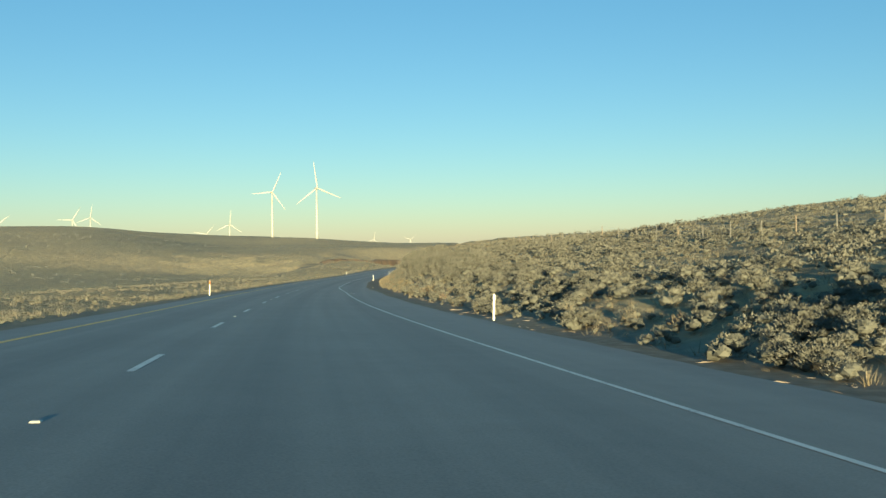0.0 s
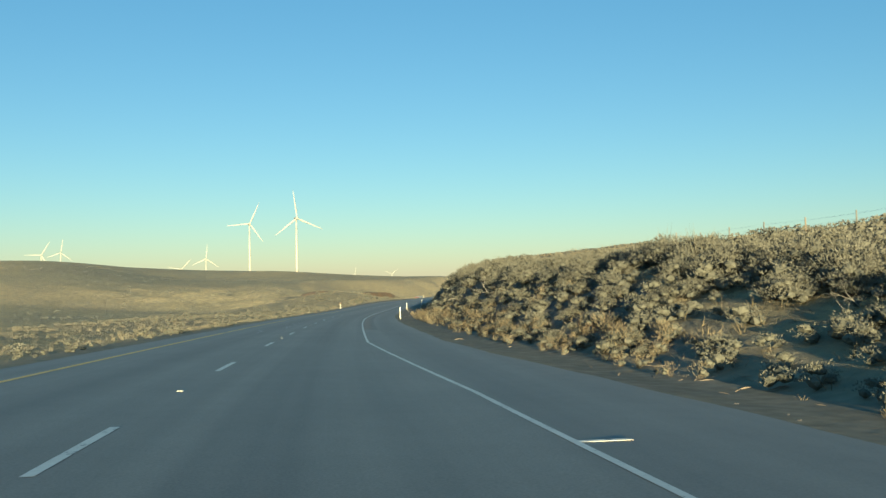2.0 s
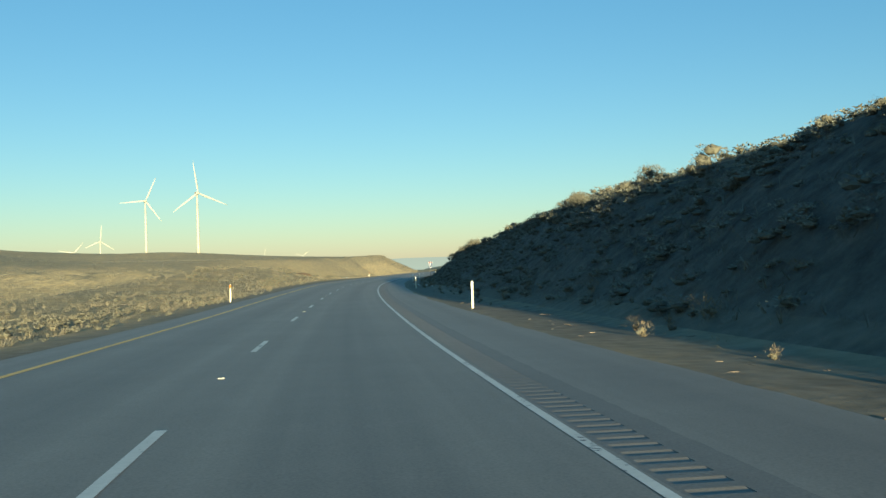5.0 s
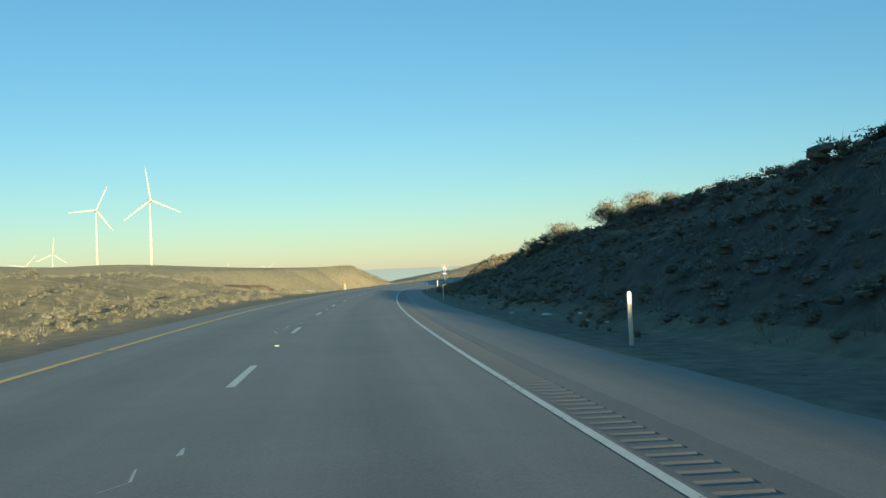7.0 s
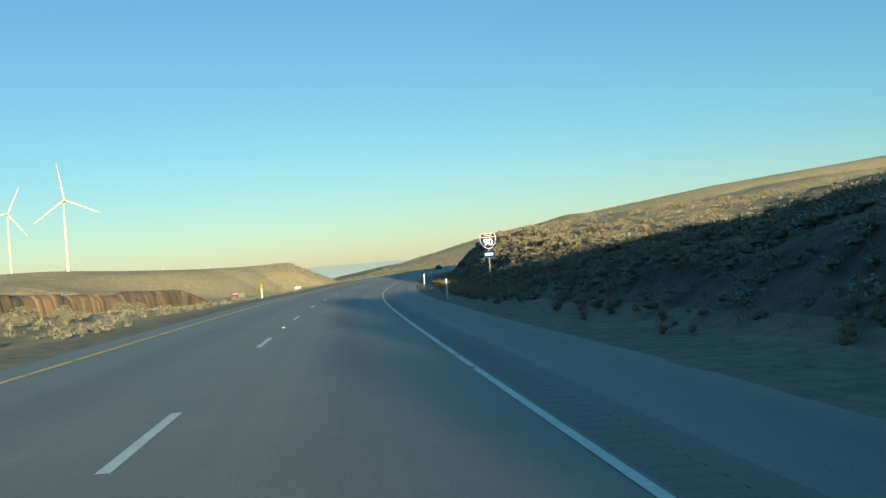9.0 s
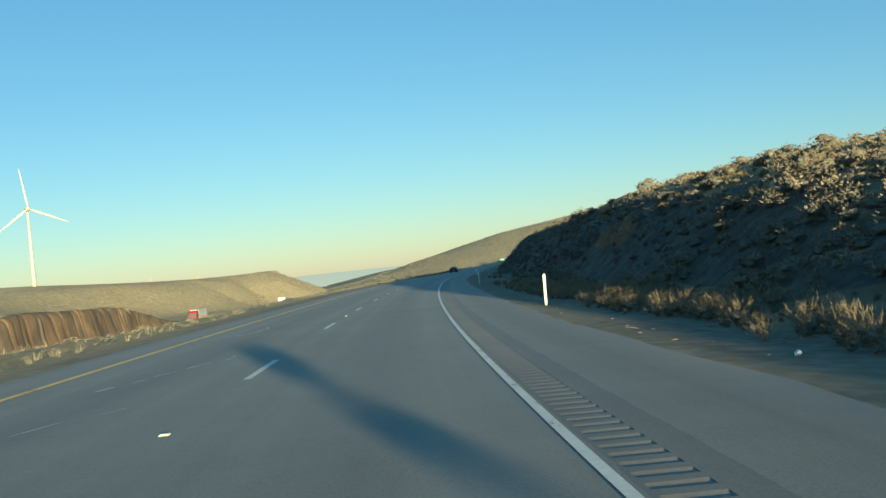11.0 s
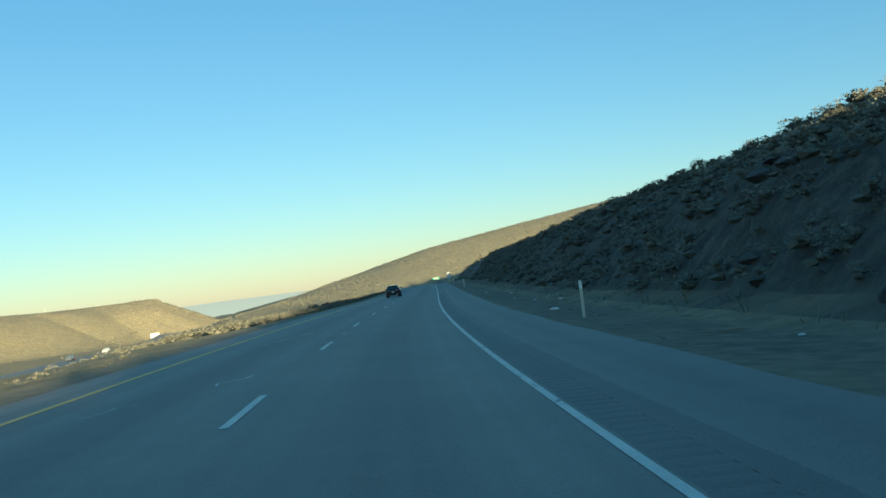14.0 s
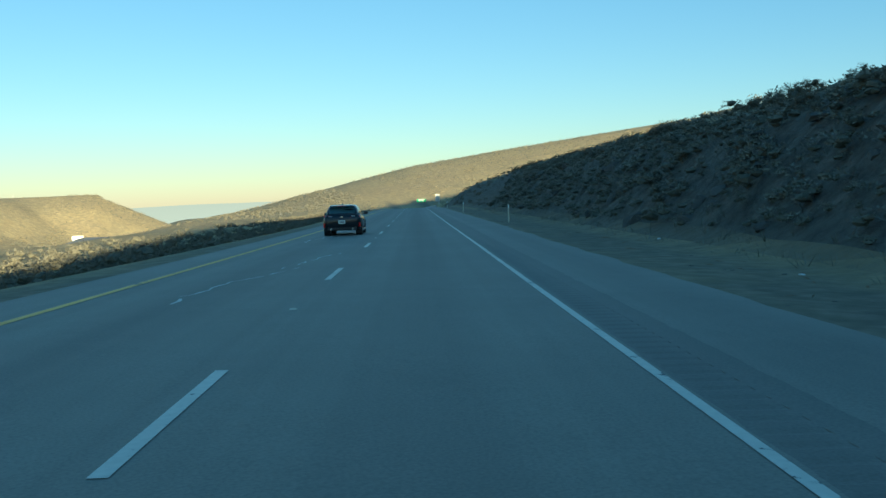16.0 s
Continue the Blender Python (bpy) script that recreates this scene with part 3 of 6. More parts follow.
# ---- rough things ----
def turbine(x, y, zb, hub, blade, face, spin):
    base = empty("wind_turbine", pose(x, y, zb, 0, 0, face), "tall white three-bladed wind turbine on a bare ridge", "wind turbine", "wind farm")
    bm = bmesh.new()
    for i in range(6):
        tube(bm, (0, 0, hub * i / 6 - (1.5 if i == 0 else 0)), (0, 0, hub * (i + 1) / 6), 1.9 - 0.16 * i, 1.9 - 0.16 * (i + 1), 20, i in (0, 5))
    bmesh.ops.remove_doubles(bm, verts=bm.verts, dist=0.01)
    part("tower", bm, M_TURBINE, base, smooth=True)
    bm = bmesh.new()
    box(bm, 0, 1.6, hub + 1.4, 3.2, 9.0, 3.4, 0.6)
    part("nacelle", bm, M_TURBINE, base)
    hubz = Vector((0, -4.2, hub + 1.4))
    bm = bmesh.new()
    bmesh.ops.create_uvsphere(bm, u_segments=16, v_segments=10, radius=1.6, matrix=Matrix.Translation(hubz) @ Matrix.Diagonal((1, 1.25, 1, 1)))
    part("hub", bm, M_TURBINE, base, smooth=True)
    for k in range(3):
        bm = bmesh.new()
        rings = []
        for f_, c_, th in ((0.03, 1.4, 1.3), (0.1, 1.7, 1.1), (0.22, 2.5, 0.7), (0.45, 1.8, 0.45), (0.7, 1.2, 0.28), (0.9, 0.8, 0.18), (1.0, 0.25, 0.08)):
            tw = radians(18 * (1 - f_) + 3)
            ring = []
            for i in range(8):
                q = 2 * math.pi * i / 8
                px, py = c_ * 0.5 * math.cos(q) + c_ * 0.1, th * 0.5 * math.sin(q)
                ring.append(bm.verts.new((px * math.cos(tw) - py * math.sin(tw), px * math.sin(tw) + py * math.cos(tw), f_ * blade)))
            rings.append(ring)
        for r0, r1 in zip(rings, rings[1:]):
            for i in range(8):
                bm.faces.new((r0[i], r0[(i + 1) % 8], r1[(i + 1) % 8], r1[i]))
        bm.faces.new(rings[-1])
        bmesh.ops.transform(bm, matrix=Matrix.Translation(hubz) @ Matrix.Rotation(radians(spin + 120 * k), 4, "Y"), verts=bm.verts)
        part("blade", bm, M_TURBINE, base, smooth=True)
    return base


def xy_ground(x, y):
    """The ground's height under a world place, by a search for its s and l."""
    s, l = y, 0.0
    for _ in range(60):
        px, py = plan(s, l)
        p = heading(s) if abs(l) < 300 else MID
        dx, dy = x - float(px), y - float(py)
        s += 0.8 * (dx * math.sin(p) + dy * math.cos(p))
        l += 0.8 * (dx * math.cos(p) - dy * math.sin(p))
    return float(ground_z(s, l))


# place by bearing from the start and distance; how far the hub stands over the start's level
for x_, y_, top_, face_, spin_ in ((31.5, 1246, 77, 14, -8), (-38, 1537, 88, 10, 24), (-169, 2345, 50, 10, 5), (-250, 2560, 27, 10, 40),
                                   (-556, 2335, 64, 14, 30), (-558, 2540, 76, 14, 8), (-778, 2480, 58, 14, 50), (375, 4250, 12, 10, 10), (560, 4300, 10, 10, 50)):
    zg_ = min(xy_ground(x_, y_), top_ - 62)
    turbine(x_, y_, zg_, top_ - zg_, 38, face_, spin_)


M_REFLECT = material("white_reflector", plain((0.85, 0.85, 0.8), 0.04, 30, 0), 0.8, spec=0.1)
M_AMBER = material("amber_reflector", plain((0.42, 0.12, 0.004), 0.08, 30, 0), 0.9, spec=0.05)
M_STEEL = material("galvanised_steel", plain((0.42, 0.43, 0.44), 0.15, 5, 0.1), 0.45, metal=0.85)


def delineator(s, l, amber=False, lean=0.0):
    """A flat flexible post, slightly curled along its edges, with a reflective band at its top."""
    base = empty("delineator_post", Matrix.Translation(at(s, l)) @ Matrix.Rotation(-heading(s), 4, "Z") @ Matrix.Rotation(radians(lean), 4, "Y"),
                 "slender white plastic delineator post with an amber reflector" if amber else "slender white plastic delineator post with a white reflector", "road marker post", "roadside delineators")
    bm = bmesh.new()
    rows = []
    for z, w in ((-0.2, 0.047), (0.0, 0.047), (0.6, 0.047), (1.04, 0.047), (1.09, 0.040), (1.11, 0.028)):
        rows.append([bm.verts.new((x * w / 0.047, y, z)) for x, y in ((-0.047, 0.014), (-0.043, -0.010), (-0.018, -0.012), (0.018, -0.012), (0.043, -0.010), (0.047, 0.014), (0.03, 0.004), (-0.03, 0.004))])
    for r0, r1 in zip(rows, rows[1:]):
        for i in range(8):
            bm.faces.new((r0[i], r0[(i + 1) % 8], r1[(i + 1) % 8], r1[i]))
    bm.faces.new(rows[-1])
    part("post", bm, M_POST, base)
    bm = bmesh.new()
    box(bm, 0, -0.014, 0.96, 0.088, 0.006, 0.22, 0.002)
    part("reflector", bm, M_AMBER if amber else M_REFLECT, base, "amber reflective band" if amber else "white reflective band")
    return base


for s_, l_ in ((34.2, 10.3), (151.2, 7.1), (200.5, 6.95), (249, 7.32), (298, 7.25), (345, 7.1), (395, 7.25), (442.8, 7.24), (491, 7.4), (586, 7.5), (628, 7.0), (676, 7.0), (724, 7.0)):
    delineator(s_, l_, False, random.uniform(-2, 2))
for s_, l_ in ((67, -5.4), (221, -5.7), (372, -6.55)):
    delineator(s_, l_, True, random.uniform(-2, 2))

# ---- rumble strip: grooves milled into the shoulder ----
gs_, gz2 = [], []
q_ = RUMBLE0
while q_ < RUMBLE1:
    for ds_, dz_ in ((0.0, 0.0), (0.12, 0.0), (0.145, -0.005), (0.19, -0.008), (0.235, -0.005), (0.285, 0.0)):
        gs_.append(q_ + ds_)
        gz2.append(dz_)
    q_ += 0.31
gs_, gz2 = np.array(gs_), np.array(gz2)
ls_ = np.repeat(np.array([[RL0, RL0 + 0.001, RL1 - 0.001, RL1]]), len(gs_), 0)
sv_ = np.repeat(gs_[:, None], 4, 1)
rx_, ry_ = plan(sv_, ls_)
rz_ = road_z(sv_, ls_) + np.where((ls_ > RL0) & (ls_ < RL1), gz2[:, None], 0)
rumble = new("rumble_strip", mesh_of("rumble_strip", np.stack([rx_, ry_, rz_], -1).reshape(-1, 3), grid_faces(len(gs_), 4)[:, ::-1], M_ASPHALT))
rumble.parent = road
tagged(rumble, "row of dark milled grooves beside the white line", kind="stuff")
lay_ = rumble.data.uv_layers.new(name="UVMap")
vi_ = np.zeros(len(rumble.data.loops), np.int32)
rumble.data.loops.foreach_get("vertex_index", vi_)
lay_.data.foreach_set("uv", np.stack([ls_.ravel()[vi_], sv_.ravel()[vi_]], 1).astype(np.float32).ravel())
for s0_, s1_ in ((100.0, RUMBLE0), (q_ - 0.31 + 0.285, 1000.0)):
    ribbon("shoulder", s0_, s1_, RL0, RL1, M_ASPHALT, 0, 1.0, road)

# raised markers between the dashes
for k_ in range(0, 30):
    s_ = k_ * 24.384 + 7.5
    bm = bmesh.new()
    box(bm, 0, 0, 0.008, 0.11, 0.10, 0.016)
    for v in bm.verts:
        if v.co.z > 0.01:
            v.co.x *= 0.8
            v.co.y *= 0.5
    ob = part("raised_marker", bm, M_POST, road)
    ob.matrix_world = Matrix.Translation(on_road(s_, 0.0, 0.002)) @ Matrix.Rotation(-heading(s_), 4, "Z")

# pale sealed cracks, wandering along and across the lanes
M_SEAL = material("crack_filler", plain((0.50, 0.49, 0.46), 0.2, 6), 0.7)
rng = np.random.default_rng(5)
CRACKS = [(112, -1.9, 9, 0.2), (122, -1.3, 12, 0.1), (133, -2.2, 8, 0.3), (236, -0.9, 5, 0.9), (256, -0.4, 9, 0.2), (378, -2.3, 7, 0.3), (390, -2.6, 6, 0.2),
          (372, -2.8, 5, 0.8), (408, -2.9, 8, 0.2), (424, -2.6, 7, 0.2), (434, -3.0, 6, 0.6), (446, -2.7, 8, 0.2), (463, -2.9, 6, 0.5), (478, -2.5, 6, 0.7),
          (492, -2.1, 9, 0.3), (497, -2.6, 6, 0.6), (516, -2.6, 8, 0.3), (530, -2.4, 8, 0.3), (545, -2.0, 10, 0.2), (552, -1.4, 8, 0.3), (566, -2.6, 9, 0.2)]
for s0_, l0_, n_, sl_ in CRACKS:
    s_, l_ = s0_, l0_
    left_, right_ = [], []
    for i in range(n_ * 2):
        w_ = 0.012 + 0.03 * rng.random() ** 2
        p_ = math.atan2(sl_, 1)
        left_.append((s_ - w_ * math.sin(p_), l_ - w_ * math.cos(p_)))
        right_.append((s_ + w_ * math.sin(p_), l_ + w_ * math.cos(p_)))
        s_ += 0.28 + 0.2 * rng.random()
        l_ += sl_ * 0.35 * rng.random() + rng.normal(0, 0.09)
    v_ = []
    for (a0, a1), (b0, b1) in zip(left_, right_):
        v_ += [on_road(a0, max(a1, -3.4), 0.005), on_road(b0, max(b1, -3.38), 0.005)]
    f_ = [(2 * i, 2 * i + 1, 2 * i + 3, 2 * i + 2) for i in range(len(left_) - 1) if i == 0 or rng.random() < 0.72]
    ob = new("sealed_crack", mesh_of("sealed_crack", v_, f_, M_SEAL))
    ob.parent = road
# the painted end mark where the ramp's lane runs out
bm = bmesh.new()
box(bm, 0, 0, 0, 0.58, 0.09, 0.006)
ob = part("painted_tick", bm, M_WHITE, road)
s_ = 74.5
ob.matrix_world = Matrix.Translation(on_road(s_, float(wr_(s_)) + 0.35, 0.006)) @ Matrix.Rotation(-heading(s_), 4, "Z")

# ---- the other carriageway ----
def opp(s):
    return np.interp(s, *OPP_L)


so_ = np.arange(-60, 1000, 6.0)
lo_ = np.stack([opp(so_) - 6.0, opp(so_) + 6.0], 1)
ox_, oy_ = plan(np.repeat(so_[:, None], 2, 1), lo_)
zc_ = np.maximum(ground_z(so_, opp(so_) - 6.0), np.maximum(ground_z(so_, opp(so_) + 6.0), ground_z(so_, opp(so_)))) + 0.12
OZ = (so_, zc_)
far_road = new("far_road", mesh_of("far_road", np.stack([ox_, oy_, np.repeat(zc_[:, None], 2, 1)], -1).reshape(-1, 3), grid_faces(len(so_), 2)[:, ::-1], M_ASPHALT))
tagged(far_road, "grey asphalt carriageway of the opposite direction across the median", "road", kind="structure")


def on_opp(s, off=0.0):
    x, y = plan(s, float(opp(s)) + off)
    x2, y2 = plan(s + 5, float(opp(s + 5)) + off)
    return Vector((float(x), float(y), float(np.interp(s, *OZ)))), math.atan2(float(x2 - x), float(y2 - y))


for off_, mat_ in ((-5.0, M_WHITE), (4.9, M_YELLOW)):
    v_ = []
    for s_ in so_:
        for o_ in (off_ - 0.08, off_ + 0.08):
            p_, _ = on_opp(s_, o_)
            v_.append(p_ + Vector((0, 0, 0.01)))
    ob = new("edge_line", mesh_of("edge_line", v_, grid_faces(len(so_), 2)[:, ::-1], mat_))
    ob.parent = far_road

# ---- shrubs and grass ----
bm = bmesh.new()
bmesh.ops.create_icosphere(bm, subdivisions=1, radius=1.0)
bm.verts.index_update()
ICO_V, ICO_F = [v.co.copy() for v in bm.verts], [[v.index for v in f.verts] for f in bm.faces]
bm.free()


def bush_arrays(rng, lobes, leaves, length, width, bare=6, flat=0.62, heart=99):
    """A sagebrush about 1 m across and 1 m high: rounded tufts of short upturned leaf sprays over a woody middle toned
    dark like inner shade, with a few bare twigs.
    """
    verts, core = [], []

    def spike(p, d, w):
        verts.extend([p - w, p + w, p + d])

    for k in range(lobes):
        az, el = 2.4 * k + rng.normal(0, 0.35), math.asin(min(1.0, 0.12 + 0.88 * (k + 0.5) / lobes))
        out = rng.uniform(0.26, 0.40)
        c = np.array([math.cos(az) * math.cos(el) * out, math.sin(az) * math.cos(el) * out, 0.14 + math.sin(el) * out * 1.45])
        rad = rng.uniform(0.13, 0.21)
        core.append(Vector(c * np.array([0.88, 0.88, 0.88])))
        for _ in range(leaves):
            d = rng.normal(0, 1, 3)
            d /= np.linalg.norm(d)
            d[2] = abs(d[2]) * 1.1 - 0.35
            p = c + d * rad * np.array([1, 1, 0.85]) * rng.uniform(0.55, 1.05)
            p[2] = max(p[2], 0.0)
            o = d * 0.7 + np.array([0, 0, flat]) + rng.normal(0, 0.38, 3)
            o /= np.linalg.norm(o)
            w = np.cross(o, rng.normal(0, 1, 3))
            w /= np.linalg.norm(w) + 1e-6
            spike(p, o * length * rng.uniform(0.55, 1.3), w * width * 0.5)
    for _ in range(bare):
        az, el = rng.uniform(0, 2 * math.pi), math.asin(rng.uniform(0.3, 1.0))
        d = np.array([math.cos(az) * math.cos(el) * 0.55, math.sin(az) * math.cos(el) * 0.55, math.sin(el) * 0.95])
        side = np.cross(d, rng.normal(0, 1, 3))
        spike(d * 0.35, d * rng.uniform(0.5, 0.75), side / (np.linalg.norm(side) + 1e-6) * 0.007)
    return with_core(verts, core[::-(-len(core) // heart)] if heart else [], rng, 0.095 if heart > 5 else 0.16)


def with_core(verts, places, rng, radius):
    """Spikes with twiggy lumps behind them that close the plant's middle."""
    for p in places:
        turn, r_ = Matrix.Rotation(rng.uniform(0, 6.28), 3, Vector(rng.normal(0, 1, 3)).normalized()), radius * rng.uniform(0.7, 1.25)
        pts = [turn @ (v * r_ * rng.uniform(0.75, 1.2)) for v in ICO_V]
        for f in ICO_F:
            verts.extend([np.array(p + pts[i]) for i in f])
    a = np.array(verts)
    a[:, 2] = np.maximum(a[:, 2], -0.02)
    n = len(a) // 3
    return a, np.arange(len(a)).reshape(-1, 3), np.arange(n) >= n - len(places) * len(ICO_F)


def broom_arrays(rng, twigs, width):
    """A rounded clump of upright dry twigs fanning out from its foot, about 1 m high."""
    verts = []
    for _ in range(twigs):
        az, tilt = rng.uniform(0, 2 * math.pi), abs(rng.normal(0, 0.42))
        d = np.array([math.cos(az) * math.sin(tilt), math.sin(az) * math.sin(tilt), math.cos(tilt)])
        a = d * rng.uniform(0.05, 0.7) + rng.normal(0, 0.05, 3) * np.array([1, 1, 0])
        d2 = d + rng.normal(0, 0.36, 3)
        w = np.cross(d2, rng.normal(0, 1, 3))
        w *= width * 0.5 / (np.linalg.norm(w) + 1e-6)
        verts.extend([a - w, a + w, a + d2 * rng.uniform(0.09, 0.19)])
    return with_core(verts, [Vector((rng.normal(0, 0.08), rng.normal(0, 0.08), rng.uniform(0.15, 0.4))) for _ in range(2)], rng, 0.12)


def tuft_arrays(rng, blades=18, spread=0.3):
    """A clump of dry grass, about 1 m high, in narrow blades."""
    verts = []
    for _ in range(blades):
        az = rng.uniform(0, 2 * math.pi)
        base = np.array([math.cos(az), math.sin(az), 0]) * spread * rng.uniform(0, 1)
        lean = np.array([math.cos(az), math.sin(az), 0]) * rng.uniform(0.1, 0.7) + np.array([0, 0, rng.uniform(0.45, 1.0)])
        w = np.array([-math.sin(az), math.cos(az), 0]) * rng.uniform(0.008, 0.021)
        verts.extend([base - w, base + w, base + lean])
    return np.array(verts), np.arange(len(verts)).reshape(-1, 3)


# inner twigs, toned darker than the leaves to suggest shade within the bush
M_SHADE_TWIGS = material("shade_toned_twigs", leafy((0.085, 0.08, 0.06), (0.165, 0.154, 0.116)), 0.95, spec=0.05)


def stuff(name, kinds, s, l, size, tall, mat, label, category, seed=1):
    """Many small plants as one mesh: a kind, a turn and a size for each place."""
    rng = np.random.default_rng(seed)
    x, y = plan(s, l)
    z = ground_z(s, l) - 0.03
    vs, fs, ms, n = [], [], [], 0
    pick = rng.integers(0, len(kinds), len(s))
    turn = rng.uniform(0, 2 * math.pi, len(s))
    for k, (kv_, kf_, *core_) in enumerate(kinds):
        m = np.nonzero(pick == k)[0]
        if not len(m):
            continue
        c, si = np.cos(turn[m])[:, None], np.sin(turn[m])[:, None]
        px = (kv_[None, :, 0] * c - kv_[None, :, 1] * si) * size[m, None] + x[m, None]
        py = (kv_[None, :, 0] * si + kv_[None, :, 1] * c) * size[m, None] + y[m, None]
        pz = kv_[None, :, 2] * tall[m, None] + z[m, None]
        vs.append(np.stack([px, py, pz], -1).reshape(-1, 3))
        fs.append((kf_[None] + (np.arange(len(m)) * len(kv_))[:, None, None] + n).reshape(-1, kf_.shape[1]))
        ms.append(np.tile(core_[0] if core_ else np.zeros(len(kf_), bool), len(m)))
        n += len(m) * len(kv_)
    ob = new(name, mesh_of(name, np.concatenate(vs), np.concatenate(fs), [mat, M_SHADE_TWIGS], False, np.concatenate(ms)))
    return tagged(ob, label, category, kind="stuff")


rng = np.random.default_rng(11)
FINE = [bush_arrays(rng, 17, 70, 0.062, 0.019, heart=9) for _ in range(5)]
BIG = [bush_arrays(rng, 22, 54, 0.058, 0.017, 60, 0.8, heart=8) for _ in range(4)]
NEAR = [bush_arrays(rng, 10, 24, 0.078, 0.032, heart=4) for _ in range(6)]
MID_ = [bush_arrays(rng, 6, 10, 0.13, 0.06, 3, heart=2) for _ in range(6)]
LOW = [bush_arrays(rng, 4, 10, 0.15, 0.095, 0, heart=1) for _ in range(5)]
FAR_ = [bush_arrays(rng, 3, 6, 0.26, 0.2, 0, heart=0) for _ in range(4)]
BROOM = [broom_arrays(rng, 170, 0.0145) for _ in range(5)]
TUFT = [tuft_arrays(rng) for _ in range(6)]
THIN = [tuft_arrays(rng, 9, 0.4) for _ in range(6)]


def scatter(seed, s0, s1, u0, u1, n, keep):
    """Places on the right-hand side, u from the pavement's edge."""
    r = np.random.default_rng(seed)
    s, u = r.uniform(s0, s1, n), r.uniform(u0, u1, n)
    m = r.random(n) < keep(s, u)
    return s[m], u[m], r


def clump(s, u, sc, seed):
    x, y = plan(s, u)
    return np.clip(0.5 + 0.9 * wave(x, y, sc, seed), 0, 1)


def crest_u(s):
    """How far from the pavement's edge the cut's crest runs."""
    return np.interp(s, *TOE) + np.interp(s, *CREST) / np.interp(s, *STEEP)


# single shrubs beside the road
sb_mesh = [mesh_of("sagebrush_shrub", v, f, [M_SAGE, M_SHADE_TWIGS], False, c) for v, f, c in FINE]


tall_mesh = [mesh_of("tall_sagebrush", v, f, [M_SAGE, M_SHADE_TWIGS], False, c) for v, f, c in BIG]
br_mesh = [mesh_of("crest_shrub", v, f, [M_BROWN, M_SHADE_TWIGS], False, c) for v, f, c in NEAR]
cs_mesh = [mesh_of("crest_shrub", v, f, [M_SAGE, M_SHADE_TWIGS], False, c) for v, f, c in NEAR]


def shrub(name, s, l, wide, tall, label, group, mesh=None):
    ob = new(name, mesh or sb_mesh[int(r.integers(5))])
    ob.matrix_world = Matrix.Translation(at(s, l, -0.04)) @ Matrix.Rotation(r.uniform(0, 6.28), 4, "Z") @ Matrix.Diagonal((wide, wide, tall, 1))
    return tagged(ob, label, "shrub", group)


s1, u1, r = scatter(21, -6, 150, 2.4, 12.0, 900, lambda s, u: clump(s, u, 4, 31) * np.interp(s, [40, 80, 95], [0.25, 0.45, 0.75]))
for i in range(min(len(s1), 260)):
    s_, u_ = float(s1[i]), float(u1[i])
    big_ = (0.7 + 0.6 * r.random()) * (1.0 - 0.3 * float(sm(s_, 85, 100)) * float(sm(u_, 6.5, 5))) * (1.0 + 0.45 * float(sm(s_, 70, 95)) * float(sm(u_, 6, 8)))
    shrub("sagebrush_shrub", s_, float(edge_right(s_)) + u_, big_ * 1.35, big_ * r.uniform(0.8, 1.0), "grey-green sagebrush shrub with dry twigs on the roadside slope", "roadside sagebrush")
# tall old shrubs on the slope and along the crest of the cut
for i in range(125):
    s_ = r.uniform(72, 172)
    u_ = r.uniform(5.4, 9.5) if i % 2 else r.uniform(6.6, 12.5)
    b_ = r.uniform(0.9, 1.4)
    shrub("tall_sagebrush", s_, float(edge_right(s_)) + u_, b_ * 1.45, b_ * r.uniform(0.8, 1.0), "tall grey sagebrush with bare twigs on the cut's crest", "crest sagebrush", tall_mesh[i % 4])
for i in range(46):
    s_, u_, b_ = r.uniform(84, 166), r.uniform(6.0, 8.4), r.uniform(1.15, 1.75)
    shrub("tall_sagebrush", s_, float(edge_right(s_)) + u_, b_ * 1.35, b_, "tall grey sagebrush with bare twigs on the cut's crest", "crest sagebrush", tall_mesh[i % 4])
for i, (s_, u_, w_, b_) in enumerate(((121.5, 7.8, 3.0, 2.2), (128.4, 7.8, 2.4, 1.9), (133.5, 7.6, 2.6, 2.1), (151.5, 7.8, 3.0, 2.0), (126.0, 10.2, 2.5, 1.7), (127.2, 9.6, 1.8, 1.3), (134.2, 10.6, 1.5, 1.2), (156.0, 9.2, 2.0, 1.25), (147.0, 9.8, 1.5, 1.0))):
    shrub("tall_sagebrush", s_, float(edge_right(s_)) + u_, w_, b_, "very large grey sagebrush standing out on the cut's crest", "crest sagebrush", tall_mesh[i % 4])
for i in range(8):
    s_, u_, b_ = r.uniform(130, 160), r.uniform(8, 11), r.uniform(0.9, 1.3)
    shrub("tall_sagebrush", s_, float(edge_right(s_)) + u_, b_ * 1.2, b_, "tall grey sagebrush with bare twigs on the cut's crest", "crest sagebrush", tall_mesh[i % 4])
for i in range(90):
    s_ = r.uniform(372, 432)
    b_ = r.uniform(0.4, 1.25)
    shrub("crest_shrub", s_, float(edge_right(s_)) + r.uniform(8.5, 16), b_ * 1.35, b_ * 0.9, "sunlit brown brush on top of the rock cut", "crest sagebrush", br_mesh[i % 6])
for i in range(90):
    s_ = r.uniform(165, 345)
    b_ = r.uniform(0.4, 0.9) if r.random() < 0.75 else r.uniform(0.9, 1.4)
    shrub("crest_shrub", s_, float(edge_right(s_) + crest_u(s_)) + r.normal(0.3, 0.8), b_ * 1.3, b_ * 0.9, "small rounded sagebrush on the shaded cut's crest", "crest sagebrush", cs_mesh[i % 6])
